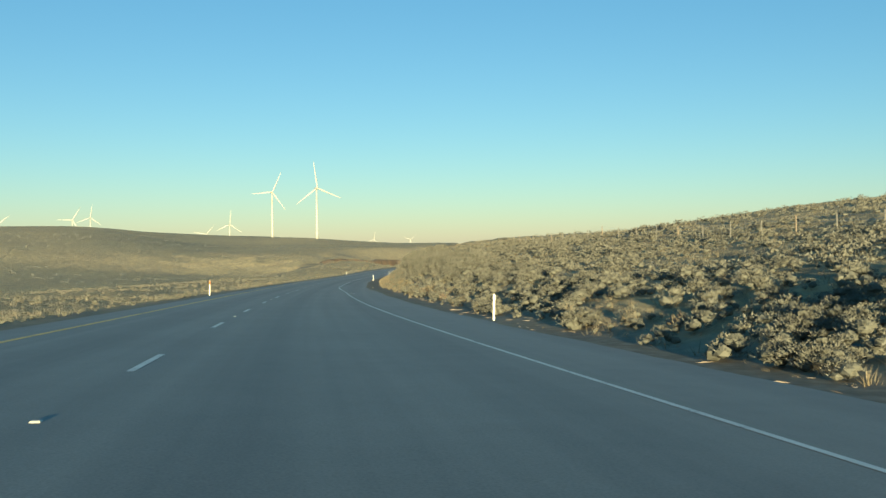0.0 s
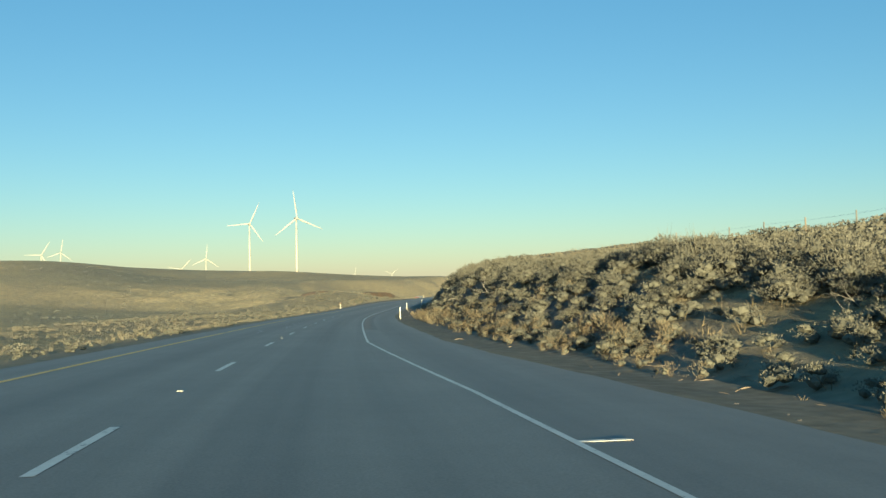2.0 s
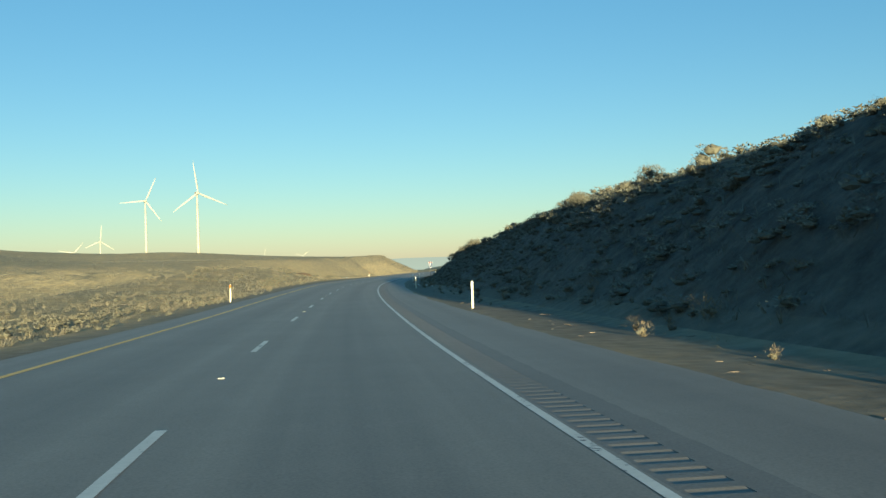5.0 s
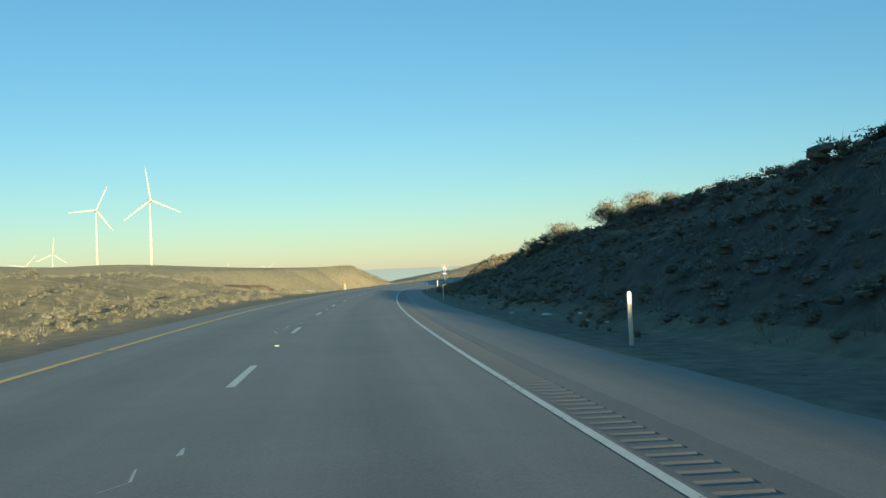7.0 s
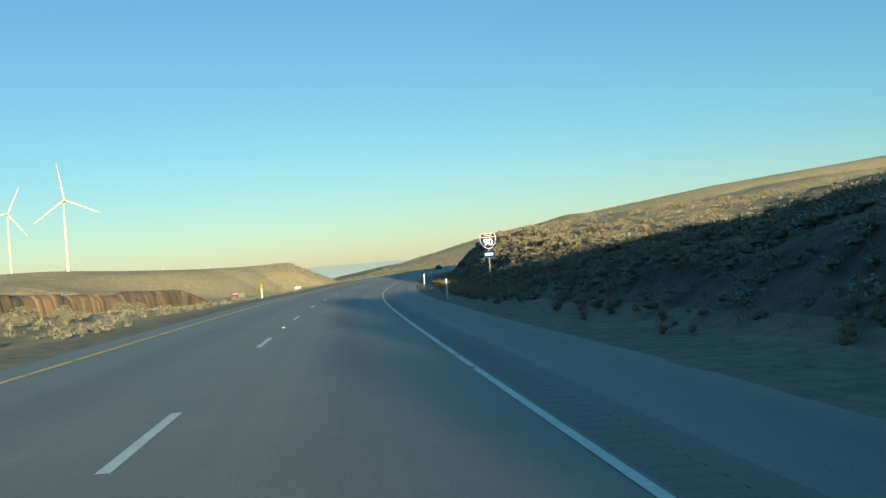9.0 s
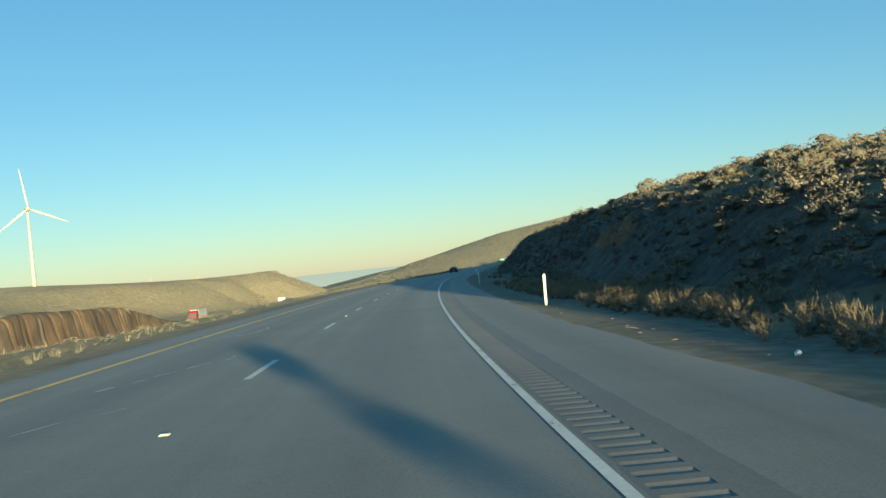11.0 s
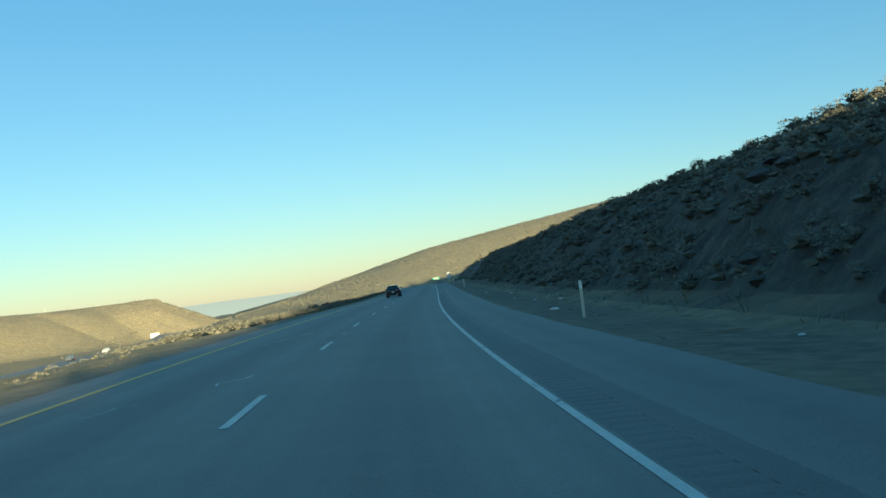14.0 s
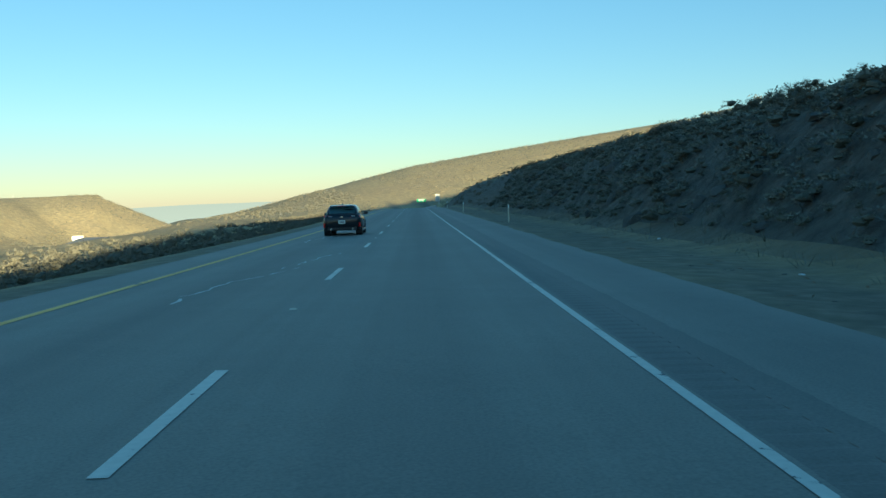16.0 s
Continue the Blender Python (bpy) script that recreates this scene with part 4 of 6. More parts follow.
for i in range(110):
    s_ = r.uniform(425, 640)
    b_ = r.uniform(0.3, 0.7) if r.random() < 0.85 else r.uniform(0.8, 1.2)
    shrub("crest_shrub", s_, float(edge_right(s_) + crest_u(s_)) + r.normal(0.8, 1.2), b_ * 1.3, b_ * 0.9, "small rounded sagebrush on the shaded cut's crest", "crest sagebrush", cs_mesh[i % 6])

for i in range(12):
    s_, b_ = r.uniform(204, 244), r.uniform(0.9, 1.5)
    shrub("crest_shrub", s_, float(edge_right(s_) + crest_u(s_)) + r.uniform(0.2, 2.0), b_ * 1.25, b_ * 0.95, "rounded twiggy sagebrush standing out on the cut's crest", "crest sagebrush", tall_mesh[i % 4])
crest_r = np.random.default_rng(77)
s1 = crest_r.uniform(425, 670, 420)
sz = crest_r.uniform(0.4, 0.95, 420)
stuff("crest_growth", MID_, s1, edge_right(s1) + crest_u(s1) + crest_r.uniform(-0.5, 6.5, 420), sz * 1.35, sz * 0.95, M_SAGE, "row of rounded sagebrush along the shaded cut's crest", "shrubs", 23)
for i in range(34):
    s_, b_ = r.uniform(436, 660), r.uniform(0.7, 1.3)
    shrub("crest_shrub", s_, float(edge_right(s_) + crest_u(s_)) + r.uniform(0.3, 3.0), b_ * 1.25, b_ * 0.95, "rounded twiggy sagebrush standing out on the cut's crest", "crest sagebrush", tall_mesh[i % 4])

# the slope's cover, nearer and farther
s1, u1, r = scatter(22, -12, 150, 2.3, 34, 8200, lambda s, u: 0.22 + 0.45 * clump(s, u, 6, 32) + 0.45 * sm(s, 80, 100) * sm(u, 12, 9))
sz = (0.48 + 0.6 * r.random(len(s1)) ** 1.5) * (1 - 0.25 * sm(s1, 85, 100) * sm(u1, 6.5, 5)) * (1 + 0.3 * sm(s1, 65, 95) * sm(u1, 6, 8))
m = u1 < 11
stuff("sagebrush_cover", NEAR, s1[m], (u1 + edge_right(s1))[m], sz[m] * 1.3, sz[m] * 0.9, M_SAGE, "grey-green and tan sagebrush covering the roadside hill", "shrubs", 1)
stuff("upper_sagebrush", LOW, s1[~m], (u1 + edge_right(s1))[~m], sz[~m] * 1.3, sz[~m] * 0.85, M_SAGE, "tan sagebrush higher on the roadside hill", "shrubs", 16)
s1, u1, r = scatter(29, -12, 190, 32, 75, 3400, lambda s, u: 0.25 + 0.4 * clump(s, u, 8, 30))
sz = 0.55 + 0.6 * r.random(len(s1)) ** 1.5
stuff("hilltop_sagebrush", LOW, s1, u1 + edge_right(s1), sz * 1.4, sz * 0.85, M_SAGE, "tan sagebrush along the hill's top", "shrubs", 19)
s1, u1, r = scatter(73, -12, 165, 2.4, 30, 11000, lambda s, u: 0.35 + 0.5 * clump(s, u, 3, 74))
sz = 0.16 + 0.30 * r.random(len(s1)) ** 1.5
stuff("slope_grass", THIN, s1, u1 + edge_right(s1), sz * 2.0, sz, M_GRASS, "dull dry grass between the sagebrush of the hill", "grass", 25)
# low cover of the cut and the ground above it
s1, u1, r = scatter(24, 140, 345, 3.4, 13.5, 4600, lambda s, u: 0.30 + 0.36 * clump(s, u, 5, 34) * sm(u, 3, 12) + 0.35 * (u < 10.5))
sz = 0.4 + 0.52 * r.random(len(s1)) ** 2
M_DULL = material("dull_dry_growth", leafy((0.125, 0.124, 0.10), (0.29, 0.28, 0.222)), 0.95, spec=0.05)
m = u1 < 11
stuff("cut_slope_shrubs", MID_, s1[m], (u1 + edge_right(s1))[m], sz[m] * 1.5, sz[m] * 0.75, M_DULL, "dark sagebrush and rabbitbrush on the shaded cut slope", "shrubs", 3)
stuff("hilltop_shrubs", LOW, s1[~m], (u1 + edge_right(s1))[~m], sz[~m] * 1.5, sz[~m] * 0.8, M_SAGE, "low sagebrush on the ground above the cut", "shrubs", 17)
s1, u1, r = scatter(18, 415, 640, 4.4, 10.5, 3800, lambda s, u: 0.4 + 0.5 * clump(s, u, 4, 55))
sz = (0.3 + 0.5 * r.random(len(s1)) ** 2) * (1 + 0.45 * sm(s1, 455, 485))
stuff("rock_cut_shrubs", MID_, s1, u1 + edge_right(s1), sz * 1.5, sz * 0.8, M_DULL, "dark sagebrush rooted in the shaded rock cut", "shrubs", 21)
s1, u1, r = scatter(25, 345, 640, 9.0, 28, 3000, lambda s, u: (0.17 + 0.36 * clump(s, u, 5, 35)) * np.where(s > 430, 0.55 + 0.45 * sm(u, 8, 13), 1))
sz = 0.25 + 0.5 * r.random(len(s1)) ** 3
stuff("upper_slope_shrubs", LOW, s1, u1 + edge_right(s1), sz * 1.4, sz * 0.8, M_BROWN, "low sagebrush on the slope above the rock", "shrubs", 4)
s1, u1, r = scatter(61, 318, 398, 4.6, 14, 1500, lambda s, u: 0.45 + 0.5 * clump(s, u, 4, 62))
sz = 0.4 + 0.6 * r.random(len(s1)) ** 1.6
stuff("knoll_foot_brush", MID_, s1, u1 + edge_right(s1), sz * 1.4, sz * 0.9, M_BROWN, "brown dry brush on the knoll's roadside slope", "shrubs", 28)
s1, u1, r = scatter(20, 325, 440, 15, 62, 2200, lambda s, u: 0.2 + 0.4 * clump(s, u, 6, 54))
sz = 0.4 + 0.6 * r.random(len(s1)) ** 2
stuff("knoll_sagebrush", LOW, s1, u1 + edge_right(s1), sz * 1.4, sz * 0.85, M_BROWN, "low brown brush over the sunlit knoll", "shrubs", 20)
s1, u1, r = scatter(33, 362, 440, 7.2, 20, 1500, lambda s, u: 0.15 + 0.4 * clump(s, u, 4, 57))
sz = 0.4 + 0.6 * r.random(len(s1)) ** 1.5
stuff("knoll_edge_sagebrush", MID_, s1, u1 + edge_right(s1), sz * 1.35, sz * 0.9, M_BROWN, "brown brush along the edge of the rock cut", "shrubs", 24)
s1, u1, r = scatter(26, 640, 900, 4.0, 60, 2600, lambda s, u: 0.2 + 0.4 * clump(s, u, 7, 36))
sz = 0.5 + 0.7 * r.random(len(s1))
stuff("far_slope_shrubs", FAR_, s1, u1 + edge_right(s1), sz * 1.3, sz * 0.8, M_SAGE, "sagebrush on the slope farther along", "shrubs", 5)
# dry growth over the shaded cut
s1, u1, r = scatter(71, 125, 640, 3.2, 11, 12000, lambda s, u: 0.4 + 0.5 * clump(s, u, 3, 72))
sz = 0.18 + 0.34 * r.random(len(s1)) ** 1.5
stuff("cut_slope_growth", THIN, s1, u1 + edge_right(s1), sz * 1.9, sz, M_DULL, "dull brown dry growth over the cut slope", "grass", 15)
# straw-coloured clumps at the slope's foot
s1, u1, r = scatter(27, -10, 470, 1.8, 5.2, 5600, lambda s, u: np.where((s > 85) & (s < 155) & (u > 3.5), 0.15, 1.0) * (0.75 * clump(s, u, 3.5, 37) + 0.35 * sm(s, 80, 95) * sm(s, 160, 140)) * np.interp(s, [0, 60, 85, 150, 190, 330, 350, 425, 440], [0.05, 0.2, 1.3, 1.1, 0.12, 0.12, 1.9, 1.9, 0.12]))
sz = (0.35 + 0.6 * r.random(len(s1)) ** 1.3) * np.interp(u1, [1.8, 2.6, 5.2], [0.6, 1.0, 0.8])
stuff("rabbitbrush", BROOM, s1, u1 + edge_right(s1), sz * 1.25, sz, M_GRASS, "straw-coloured rabbitbrush clumps at the foot of the slope", "shrubs", 6)
s1, u1, r = scatter(81, 372, 410, 2.4, 4.4, 420, lambda s, u: 0.35 + 0.6 * clump(s, u, 2.5, 82))
sz = 0.35 + 0.5 * r.random(len(s1)) ** 1.3
stuff("foot_rabbitbrush", BROOM, s1, u1 + edge_right(s1), sz * 1.3, sz, M_GRASS, "row of sunlit straw-coloured rabbitbrush at the foot of the rock cut", "shrubs", 28)
# left: verge grass, field sage
r = np.random.default_rng(28)
n = 24000
s1 = r.uniform(-5, 620, n)
l1 = -5.7 - np.abs(r.normal(0, 1, n)) * 4.5
m = r.random(n) < 0.15 + 0.75 * np.clip(0.3 + wave(s1, l1, 7, 38), 0, 1)
s1, l1 = s1[m], l1[m]
sz = (0.06 + 0.20 * r.random(len(s1)) ** 2) * np.clip((-5 - l1) / 3, 0.35, 1) * np.interp(s1, [300, 400], [1, 0.75])
M_PALE = material("pale_dry_grass", leafy((0.16, 0.135, 0.092), (0.31, 0.262, 0.18)), 0.9, spec=0.1)
stuff("verge_grass", THIN, s1, l1, sz * 2.4, sz, M_PALE, "dry straw grass along the median's edge", "grass", 7)
n = 10500
s1 = r.uniform(-10, 600, n)
l1 = -9 - 95 * r.random(n) ** 1.4
x1, y1 = plan(s1, l1)
m = (r.random(n) < 0.1 + 0.75 * np.clip(0.35 + wave(x1, y1, 18, 39), 0, 1)) & (np.abs(l1 - opp(s1)) > 9)
s1, l1 = s1[m], l1[m]
sz = (0.28 + 0.42 * r.random(len(s1)) ** 1.5) * np.interp(s1, [330, 400], [1, 0.7])
stuff("median_sagebrush", LOW, s1, l1, sz * 1.5, sz * 0.85, M_SAGE, "low grey sagebrush across the flat median", "shrubs", 8)
n = 12000
s1 = r.uniform(-10, 420, n)
l1 = -7 - 40 * r.random(n) ** 1.3
x1, y1 = plan(s1, l1)
m = (r.random(n) < 0.2 + 0.6 * np.clip(0.5 + wave(x1, y1, 11, 40), 0, 1)) & (np.abs(l1 - opp(s1)) > 9)
sz = 0.16 + 0.24 * r.random(m.sum())
stuff("median_grass", TUFT, s1[m], l1[m], sz * 1.7, sz, M_PALE, "pale dry grass tufts in the median", "grass", 9)
n = 1500
s1, l1 = r.uniform(-5, 330, n), -6.0 - np.abs(r.normal(0, 0.9, n))
m = r.random(n) < np.clip(0.25 + 1.1 * wave(s1, 0 * s1, 9, 75), 0.04, 1)
sz = 0.14 + 0.30 * r.random(m.sum()) ** 1.5
stuff("verge_sagebrush", MID_, s1[m], l1[m], sz * 1.6, sz, M_SAGE, "low grey sagebrush in a row along the pavement's edge", "shrubs", 27)
# grey shrubs on the low bank between the carriageways
for i in range(40):
    s_, l_ = r.uniform(262, 372), r.uniform(-27, -9)
    b_ = r.uniform(0.6, 1.4)
    shrub("median_shrub", s_, l_, b_ * 1.3, b_ * 0.85, "grey twiggy sagebrush on the bank in the median", "median sagebrush")
n = 2600
s1, l1 = r.uniform(520, 720, n), -7.4 - np.abs(r.normal(0, 1, n)) * 6
m = r.random(n) < 0.3 + 0.6 * np.clip(0.4 + wave(s1, l1, 8, 53), 0, 1)
s1, l1 = s1[m], l1[m]
sz = (0.45 + 0.75 * r.random(len(s1)) ** 1.5) * np.clip((-6.4 - l1) / 2.5, 0.35, 1)
stuff("verge_shrubs", MID_, s1, l1, sz * 1.5, sz * 0.9, M_SAGE, "dense grey sagebrush along the median's edge in the shade", "shrubs", 18)
for s_, du_, b_ in ((437.5, 0.6, 1.2), (434.5, 0.6, 1.5), (462, 0.6, 1.0), (468, 0.7, 0.8), (500, 0.6, 0.9), (504, 0.6, 0.8), (492, 0.6, 0.9), (268, 0.3, 1.3), (270.5, 0.0, 1.6), (272, 0.5, 1.3), (276, 0.2, 1.5), (284.5, 0.3, 1.5), (262.5, 0.2, 1.0), (291, 0.0, 1.9), (293, -0.6, 1.6), (290, 0.8, 1.3), (301, 0.2, 0.95), (303, -0.4, 0.8), (297, 0.6, 0.9), (289.2, 0.7, 2.05), (273.0, 0.7, 1.75), (278.6, 0.7, 1.9)):
    shrub("crest_shrub", s_, float(edge_right(s_) + crest_u(s_)) + du_, b_ * (1.4 if s_ < 310 else 1.2), b_ * (1.05 if s_ < 310 else 1.0), "large bare-twigged sagebrush on the shaded cut's crest", "crest sagebrush", tall_mesh[int(s_) % 4])
# far hillsides
n = 12000
s1, l1 = r.uniform(845, 1180, n), r.uniform(-150, 190, n)
x1, y1 = plan(s1, l1)
m = (r.random(n) < 0.25 + 0.6 * np.clip(0.5 + wave(x1, y1, 25, 41), 0, 1)) & ((l1 < -13) | (l1 > 13))
sz = 0.6 + 0.8 * r.random(m.sum())
stuff("far_hill_shrubs", FAR_, s1[m], l1[m], sz * 1.3, sz * 0.8, M_SAGE, "sagebrush dotting the sunlit hill beyond the bend", "shrubs", 10)
n = 7000
s1, l1 = r.uniform(60, 1100, n), -r.uniform(70, 420, n)
x1, y1 = plan(s1, l1)
m = (r.random(n) < 0.05 + 0.7 * np.clip(0.1 + wave(x1, y1, 60, 42), 0, 1)) & (np.abs(l1 - opp(s1)) > 12)
sz = 0.6 + 0.9 * r.random(m.sum())
stuff("far_field_shrubs", FAR_, s1[m], l1[m], sz * 1.4, sz * 0.7, M_SAGE, "scattered grey shrubs on the far slopes", "shrubs", 12)

# ---- rocks ----
M_ROCK = material("basalt", plain((0.095, 0.09, 0.08), 0.5, 1.6, 0.8), 0.95, spec=0.15)
M_RUST = material("rusty_basalt", plain((0.185, 0.122, 0.074), 0.55, 0.9, 0.8), 0.95, spec=0.15)


def rock_mesh(rng, n=2):
    bm = bmesh.new()
    bmesh.ops.create_icosphere(bm, subdivisions=n, radius=0.62)
    a = [Vector(rng.normal(0, 1, 3)).normalized() for _ in range(13)]
    c = [rng.uniform(0.24, 0.42) for _ in a]
    for v in bm.verts:
        for d, k in zip(a, c):
            o = v.co.dot(d) - k
            if o > 0:
                v.co -= d * o
        v.co += Vector(rng.normal(0, 0.012, 3))
    me = bpy.data.meshes.new("boulder")
    bm.to_mesh(me)
    bm.free()
    me.materials.append(M_ROCK)
    return me


rr = np.random.default_rng(44)
ROCKS = [rock_mesh(rr) for _ in range(6)]
RUSTY = [me.copy() for me in ROCKS]
for me in RUSTY:
    me.materials[0] = M_RUST


def boulder(s, l, sx, sy, sz, sink=0.3, rust=False, label="weathered brown basalt boulder on the slope"):
    ob = new("boulder", (RUSTY if rust else ROCKS)[int(rr.integers(6))])
    ob.matrix_world = Matrix.Translation(at(s, l, sz * (0.5 - sink))) @ Matrix.Rotation(rr.uniform(0, 6.28), 4, "Z") @ Matrix.Diagonal((sx, sy, sz, 1))
    return tagged(ob, label, "rock", "rock outcrop")


for _ in range(50):
    s_ = rr.uniform(362, 425)
    boulder(s_, float(edge_right(s_)) + rr.uniform(6.0, 10), *(rr.uniform(0.3, 0.8, 2)), rr.uniform(0.3, 0.6), 0.45)
for _ in range(40):
    s_ = rr.uniform(388, 430)
    boulder(s_, float(edge_right(s_)) + rr.uniform(6.0, 9.8), *(rr.uniform(0.3, 0.8, 2)), rr.uniform(0.3, 0.6), 0.55, False, "pale tan basalt block in the sunlit outcrop")
for _ in range(9):
    s_ = rr.normal(411, 1.8)
    boulder(s_, 14.0 + rr.normal(0, 0.6), rr.uniform(0.8, 1.6), rr.uniform(0.8, 1.4), rr.uniform(0.9, 1.8), 0.5, True, "orange-brown basalt block standing out of the cut")
for _ in range(150):
    s_ = rr.uniform(425, 640)
    boulder(s_, float(edge_right(s_)) + rr.uniform(4.4, 9.5), *(rr.uniform(0.4, 1.5, 2)), rr.uniform(0.35, 1.0), 0.55)
# the jointed basalt face of the cut: courses of split blocks standing out of the slope
def block_mesh(rng):
    bm = bmesh.new()
    bmesh.ops.create_cube(bm, size=1)
    bmesh.ops.subdivide_edges(bm, edges=bm.edges, cuts=1, use_grid_fill=True)
    for v in bm.verts:
        v.co += Vector(rng.normal(0, 0.045, 3))
        if abs(v.co.x) > 0.35 and abs(v.co.z) > 0.35:
            v.co *= 0.93
    me = bpy.data.meshes.new("rock_block")
    bm.to_mesh(me)
    bm.free()
    me.materials.append(M_ROCK)
    return me


BLOCKS = [block_mesh(rr) for _ in range(7)]
face = empty("rock_face", Matrix.Translation(at(480, 14.0)), "dark jointed basalt face of the road cut in shade", "rock face")
inv_ = face.matrix_world.inverted()
for row_, (up_, tall_) in enumerate(((1.4, 0.8), (2.3, 1.0))):
    s_ = 417 + 0.6 * row_
    while s_ < 474 and len(face.children) < 300:
        wide_ = rr.uniform(0.45, 1.2)
        keep_ = float(np.clip(0.55 + 0.9 * wave(s_, 9.0 * row_, 9, 76), 0.1, 1)) * (1 if up_ < float(np.interp(s_, *CREST)) - 0.5 else 0)
        if rr.random() < keep_:
            u_ = float(np.interp(s_, *TOE)) + up_ / float(np.interp(s_, *STEEP))
            ob = new("rock_block", BLOCKS[int(rr.integers(7))])
            ob.parent = face
            ob.matrix_local = inv_ @ (Matrix.Translation(at(s_ + wide_ / 2, float(edge_right(s_)) + u_ + 0.5, -0.2)) @ Matrix.Rotation(-heading(s_) + rr.normal(0, 0.2), 4, "Z")
                                      @ Matrix.Rotation(rr.normal(0.25, 0.12), 4, "Y") @ Matrix.Diagonal((rr.uniform(0.9, 1.3), wide_, tall_ * rr.uniform(0.5, 1.0), 1)))
        s_ += wide_ * 1.02
# the fluted rock cut beyond the other carriageway: upright basalt columns with open joints
def rusty(nt, b):
    """Basalt weathered orange-brown in patches, grey where it broke lately."""
    N, L = nt.nodes.new, nt.links.new
    geo = N("ShaderNodeNewGeometry")
    flat = N("ShaderNodeMapping")
    flat.inputs["Scale"].default_value = (1, 1, 0.8)
    L(geo.outputs["Position"], flat.inputs[0])
    n1, n2 = N("ShaderNodeTexNoise"), N("ShaderNodeTexNoise")
    for n_, sc_ in ((n1, 0.22), (n2, 2.4)):
        n_.inputs["Scale"].default_value, n_.inputs["Detail"].default_value = sc_, 6
        L(flat.outputs[0], n_.inputs["Vector"])
    add = N("ShaderNodeMath")
    add.operation = "MULTIPLY_ADD"
    add.inputs[1].default_value = 0.3
    L(n2.outputs["Fac"], add.inputs[0])
    L(n1.outputs["Fac"], add.inputs[2])
    tone = ramp_node(nt, [(0.48, (0.105, 0.086, 0.066)), (0.60, (0.150, 0.108, 0.070)), (0.70, (0.195, 0.128, 0.074)), (0.84, (0.225, 0.158, 0.098))])
    L(add.outputs[0], tone.inputs["Fac"])
    L(tone.outputs["Color"], b.inputs["Base Color"])
    bump = N("ShaderNodeBump")
    bump.inputs["Strength"].default_value, bump.inputs["Distance"].default_value = 0.5, 0.08
    L(n2.outputs["Fac"], bump.inputs["Height"])
    L(bump.outputs[0], b.inputs["Normal"])


M_CUT = material("rusty_cut", rusty, 0.95, spec=0.15)
joints, s_ = [], 424.0
while s_ < 648:
    joints.append((s_, rr.normal(0, 0.06), rr.uniform(0.93, 1.05)))
    s_ += rr.uniform(0.9, 5.0) ** 1.15
js_ = np.array([j[0] for j in joints])
prof = ((-12.4, -0.1), (-13.0, 0.12), (-13.4, 0.3), (-13.7, 0.5), (-13.9, 0.7), (-14.2, 0.88), (-14.8, 1.0), (-16.6, 1.03), (-21.0, 0.9))
sw_ = np.arange(424, 648, 0.28)
v_ = []
for s_ in sw_:
    k = int(np.searchsorted(js_, s_, "right")) - 1
    a_ = js_[k]
    b_ = js_[k + 1] if k + 1 < len(js_) else a_ + 1.2
    q_ = (s_ - a_) / (b_ - a_)
    open_ = 1 - min(1, 4.5 * min(q_, 1 - q_))                     # 1 in the joint, 0 on the column's face
    fade = float(sm(s_, 640, 585))
    base_ = float(np.interp(s_, *OPP_Z) + np.interp(s_, GS, GZ))
    tall_ = 6.8 * float(sm(s_, 424, 440)) * float(sm(s_, 655, 575)) * (1 + 0.12 * float(wave(s_, 0, 17, 91)))
    for dl, f_ in prof:
        face_ = fade if 0 < f_ < 1.01 and dl > -15 else 0
        back = (-joints[k][1] * (1.2 - 0.5 * f_) - 0.14 * open_ * (0.4 + joints[k][2] % 0.1 * 9) + 0.25 * float(wave(s_, 10 * f_, 6.0, 92)) + 0.5 * float(wave(s_, 0, 11, 93))) * face_
        v_.append((*plan(s_, float(opp(s_)) + dl + back), base_ + tall_ * f_ * (1 + (joints[k][2] - 1) * face_)))
cut_ = new("rock_cut", mesh_of("rock_cut", v_, grid_faces(len(sw_), len(prof)), M_CUT, True))
tagged(cut_, "rust-brown columnar basalt cut with open upright joints beyond the far carriageway", "rock face", kind="structure")

# ---- tumbleweeds and dead branches caught at the slope's foot ----
M_TUMBLE = material("dry_tumbleweed", leafy((0.14, 0.085, 0.05), (0.34, 0.225, 0.14)), 0.95, spec=0.05)
M_DEAD = material("bleached_dead_wood", plain((0.28, 0.245, 0.195), 0.25, 14, 0.3), 0.9, spec=0.1)


def tumble_mesh(rng):
    """A loose ball of thin curled twigs, 1 m across."""
    verts = []
    for _ in range(330):
        p = Vector(rng.normal(0, 1, 3)).normalized() * 0.5 * rng.uniform(0.35, 0.95) ** 0.5
        d = (p.normalized() * 0.5 + Vector(rng.normal(0, 0.6, 3))).normalized()
        w = d.cross(Vector(rng.normal(0, 1, 3))).normalized() * 0.010
        q = p + d * rng.uniform(0.1, 0.26)
        verts += [p - w, p + w, q]
    return mesh_of("tumbleweed", [tuple(v) for v in verts], np.arange(len(verts)).reshape(-1, 3), M_TUMBLE)


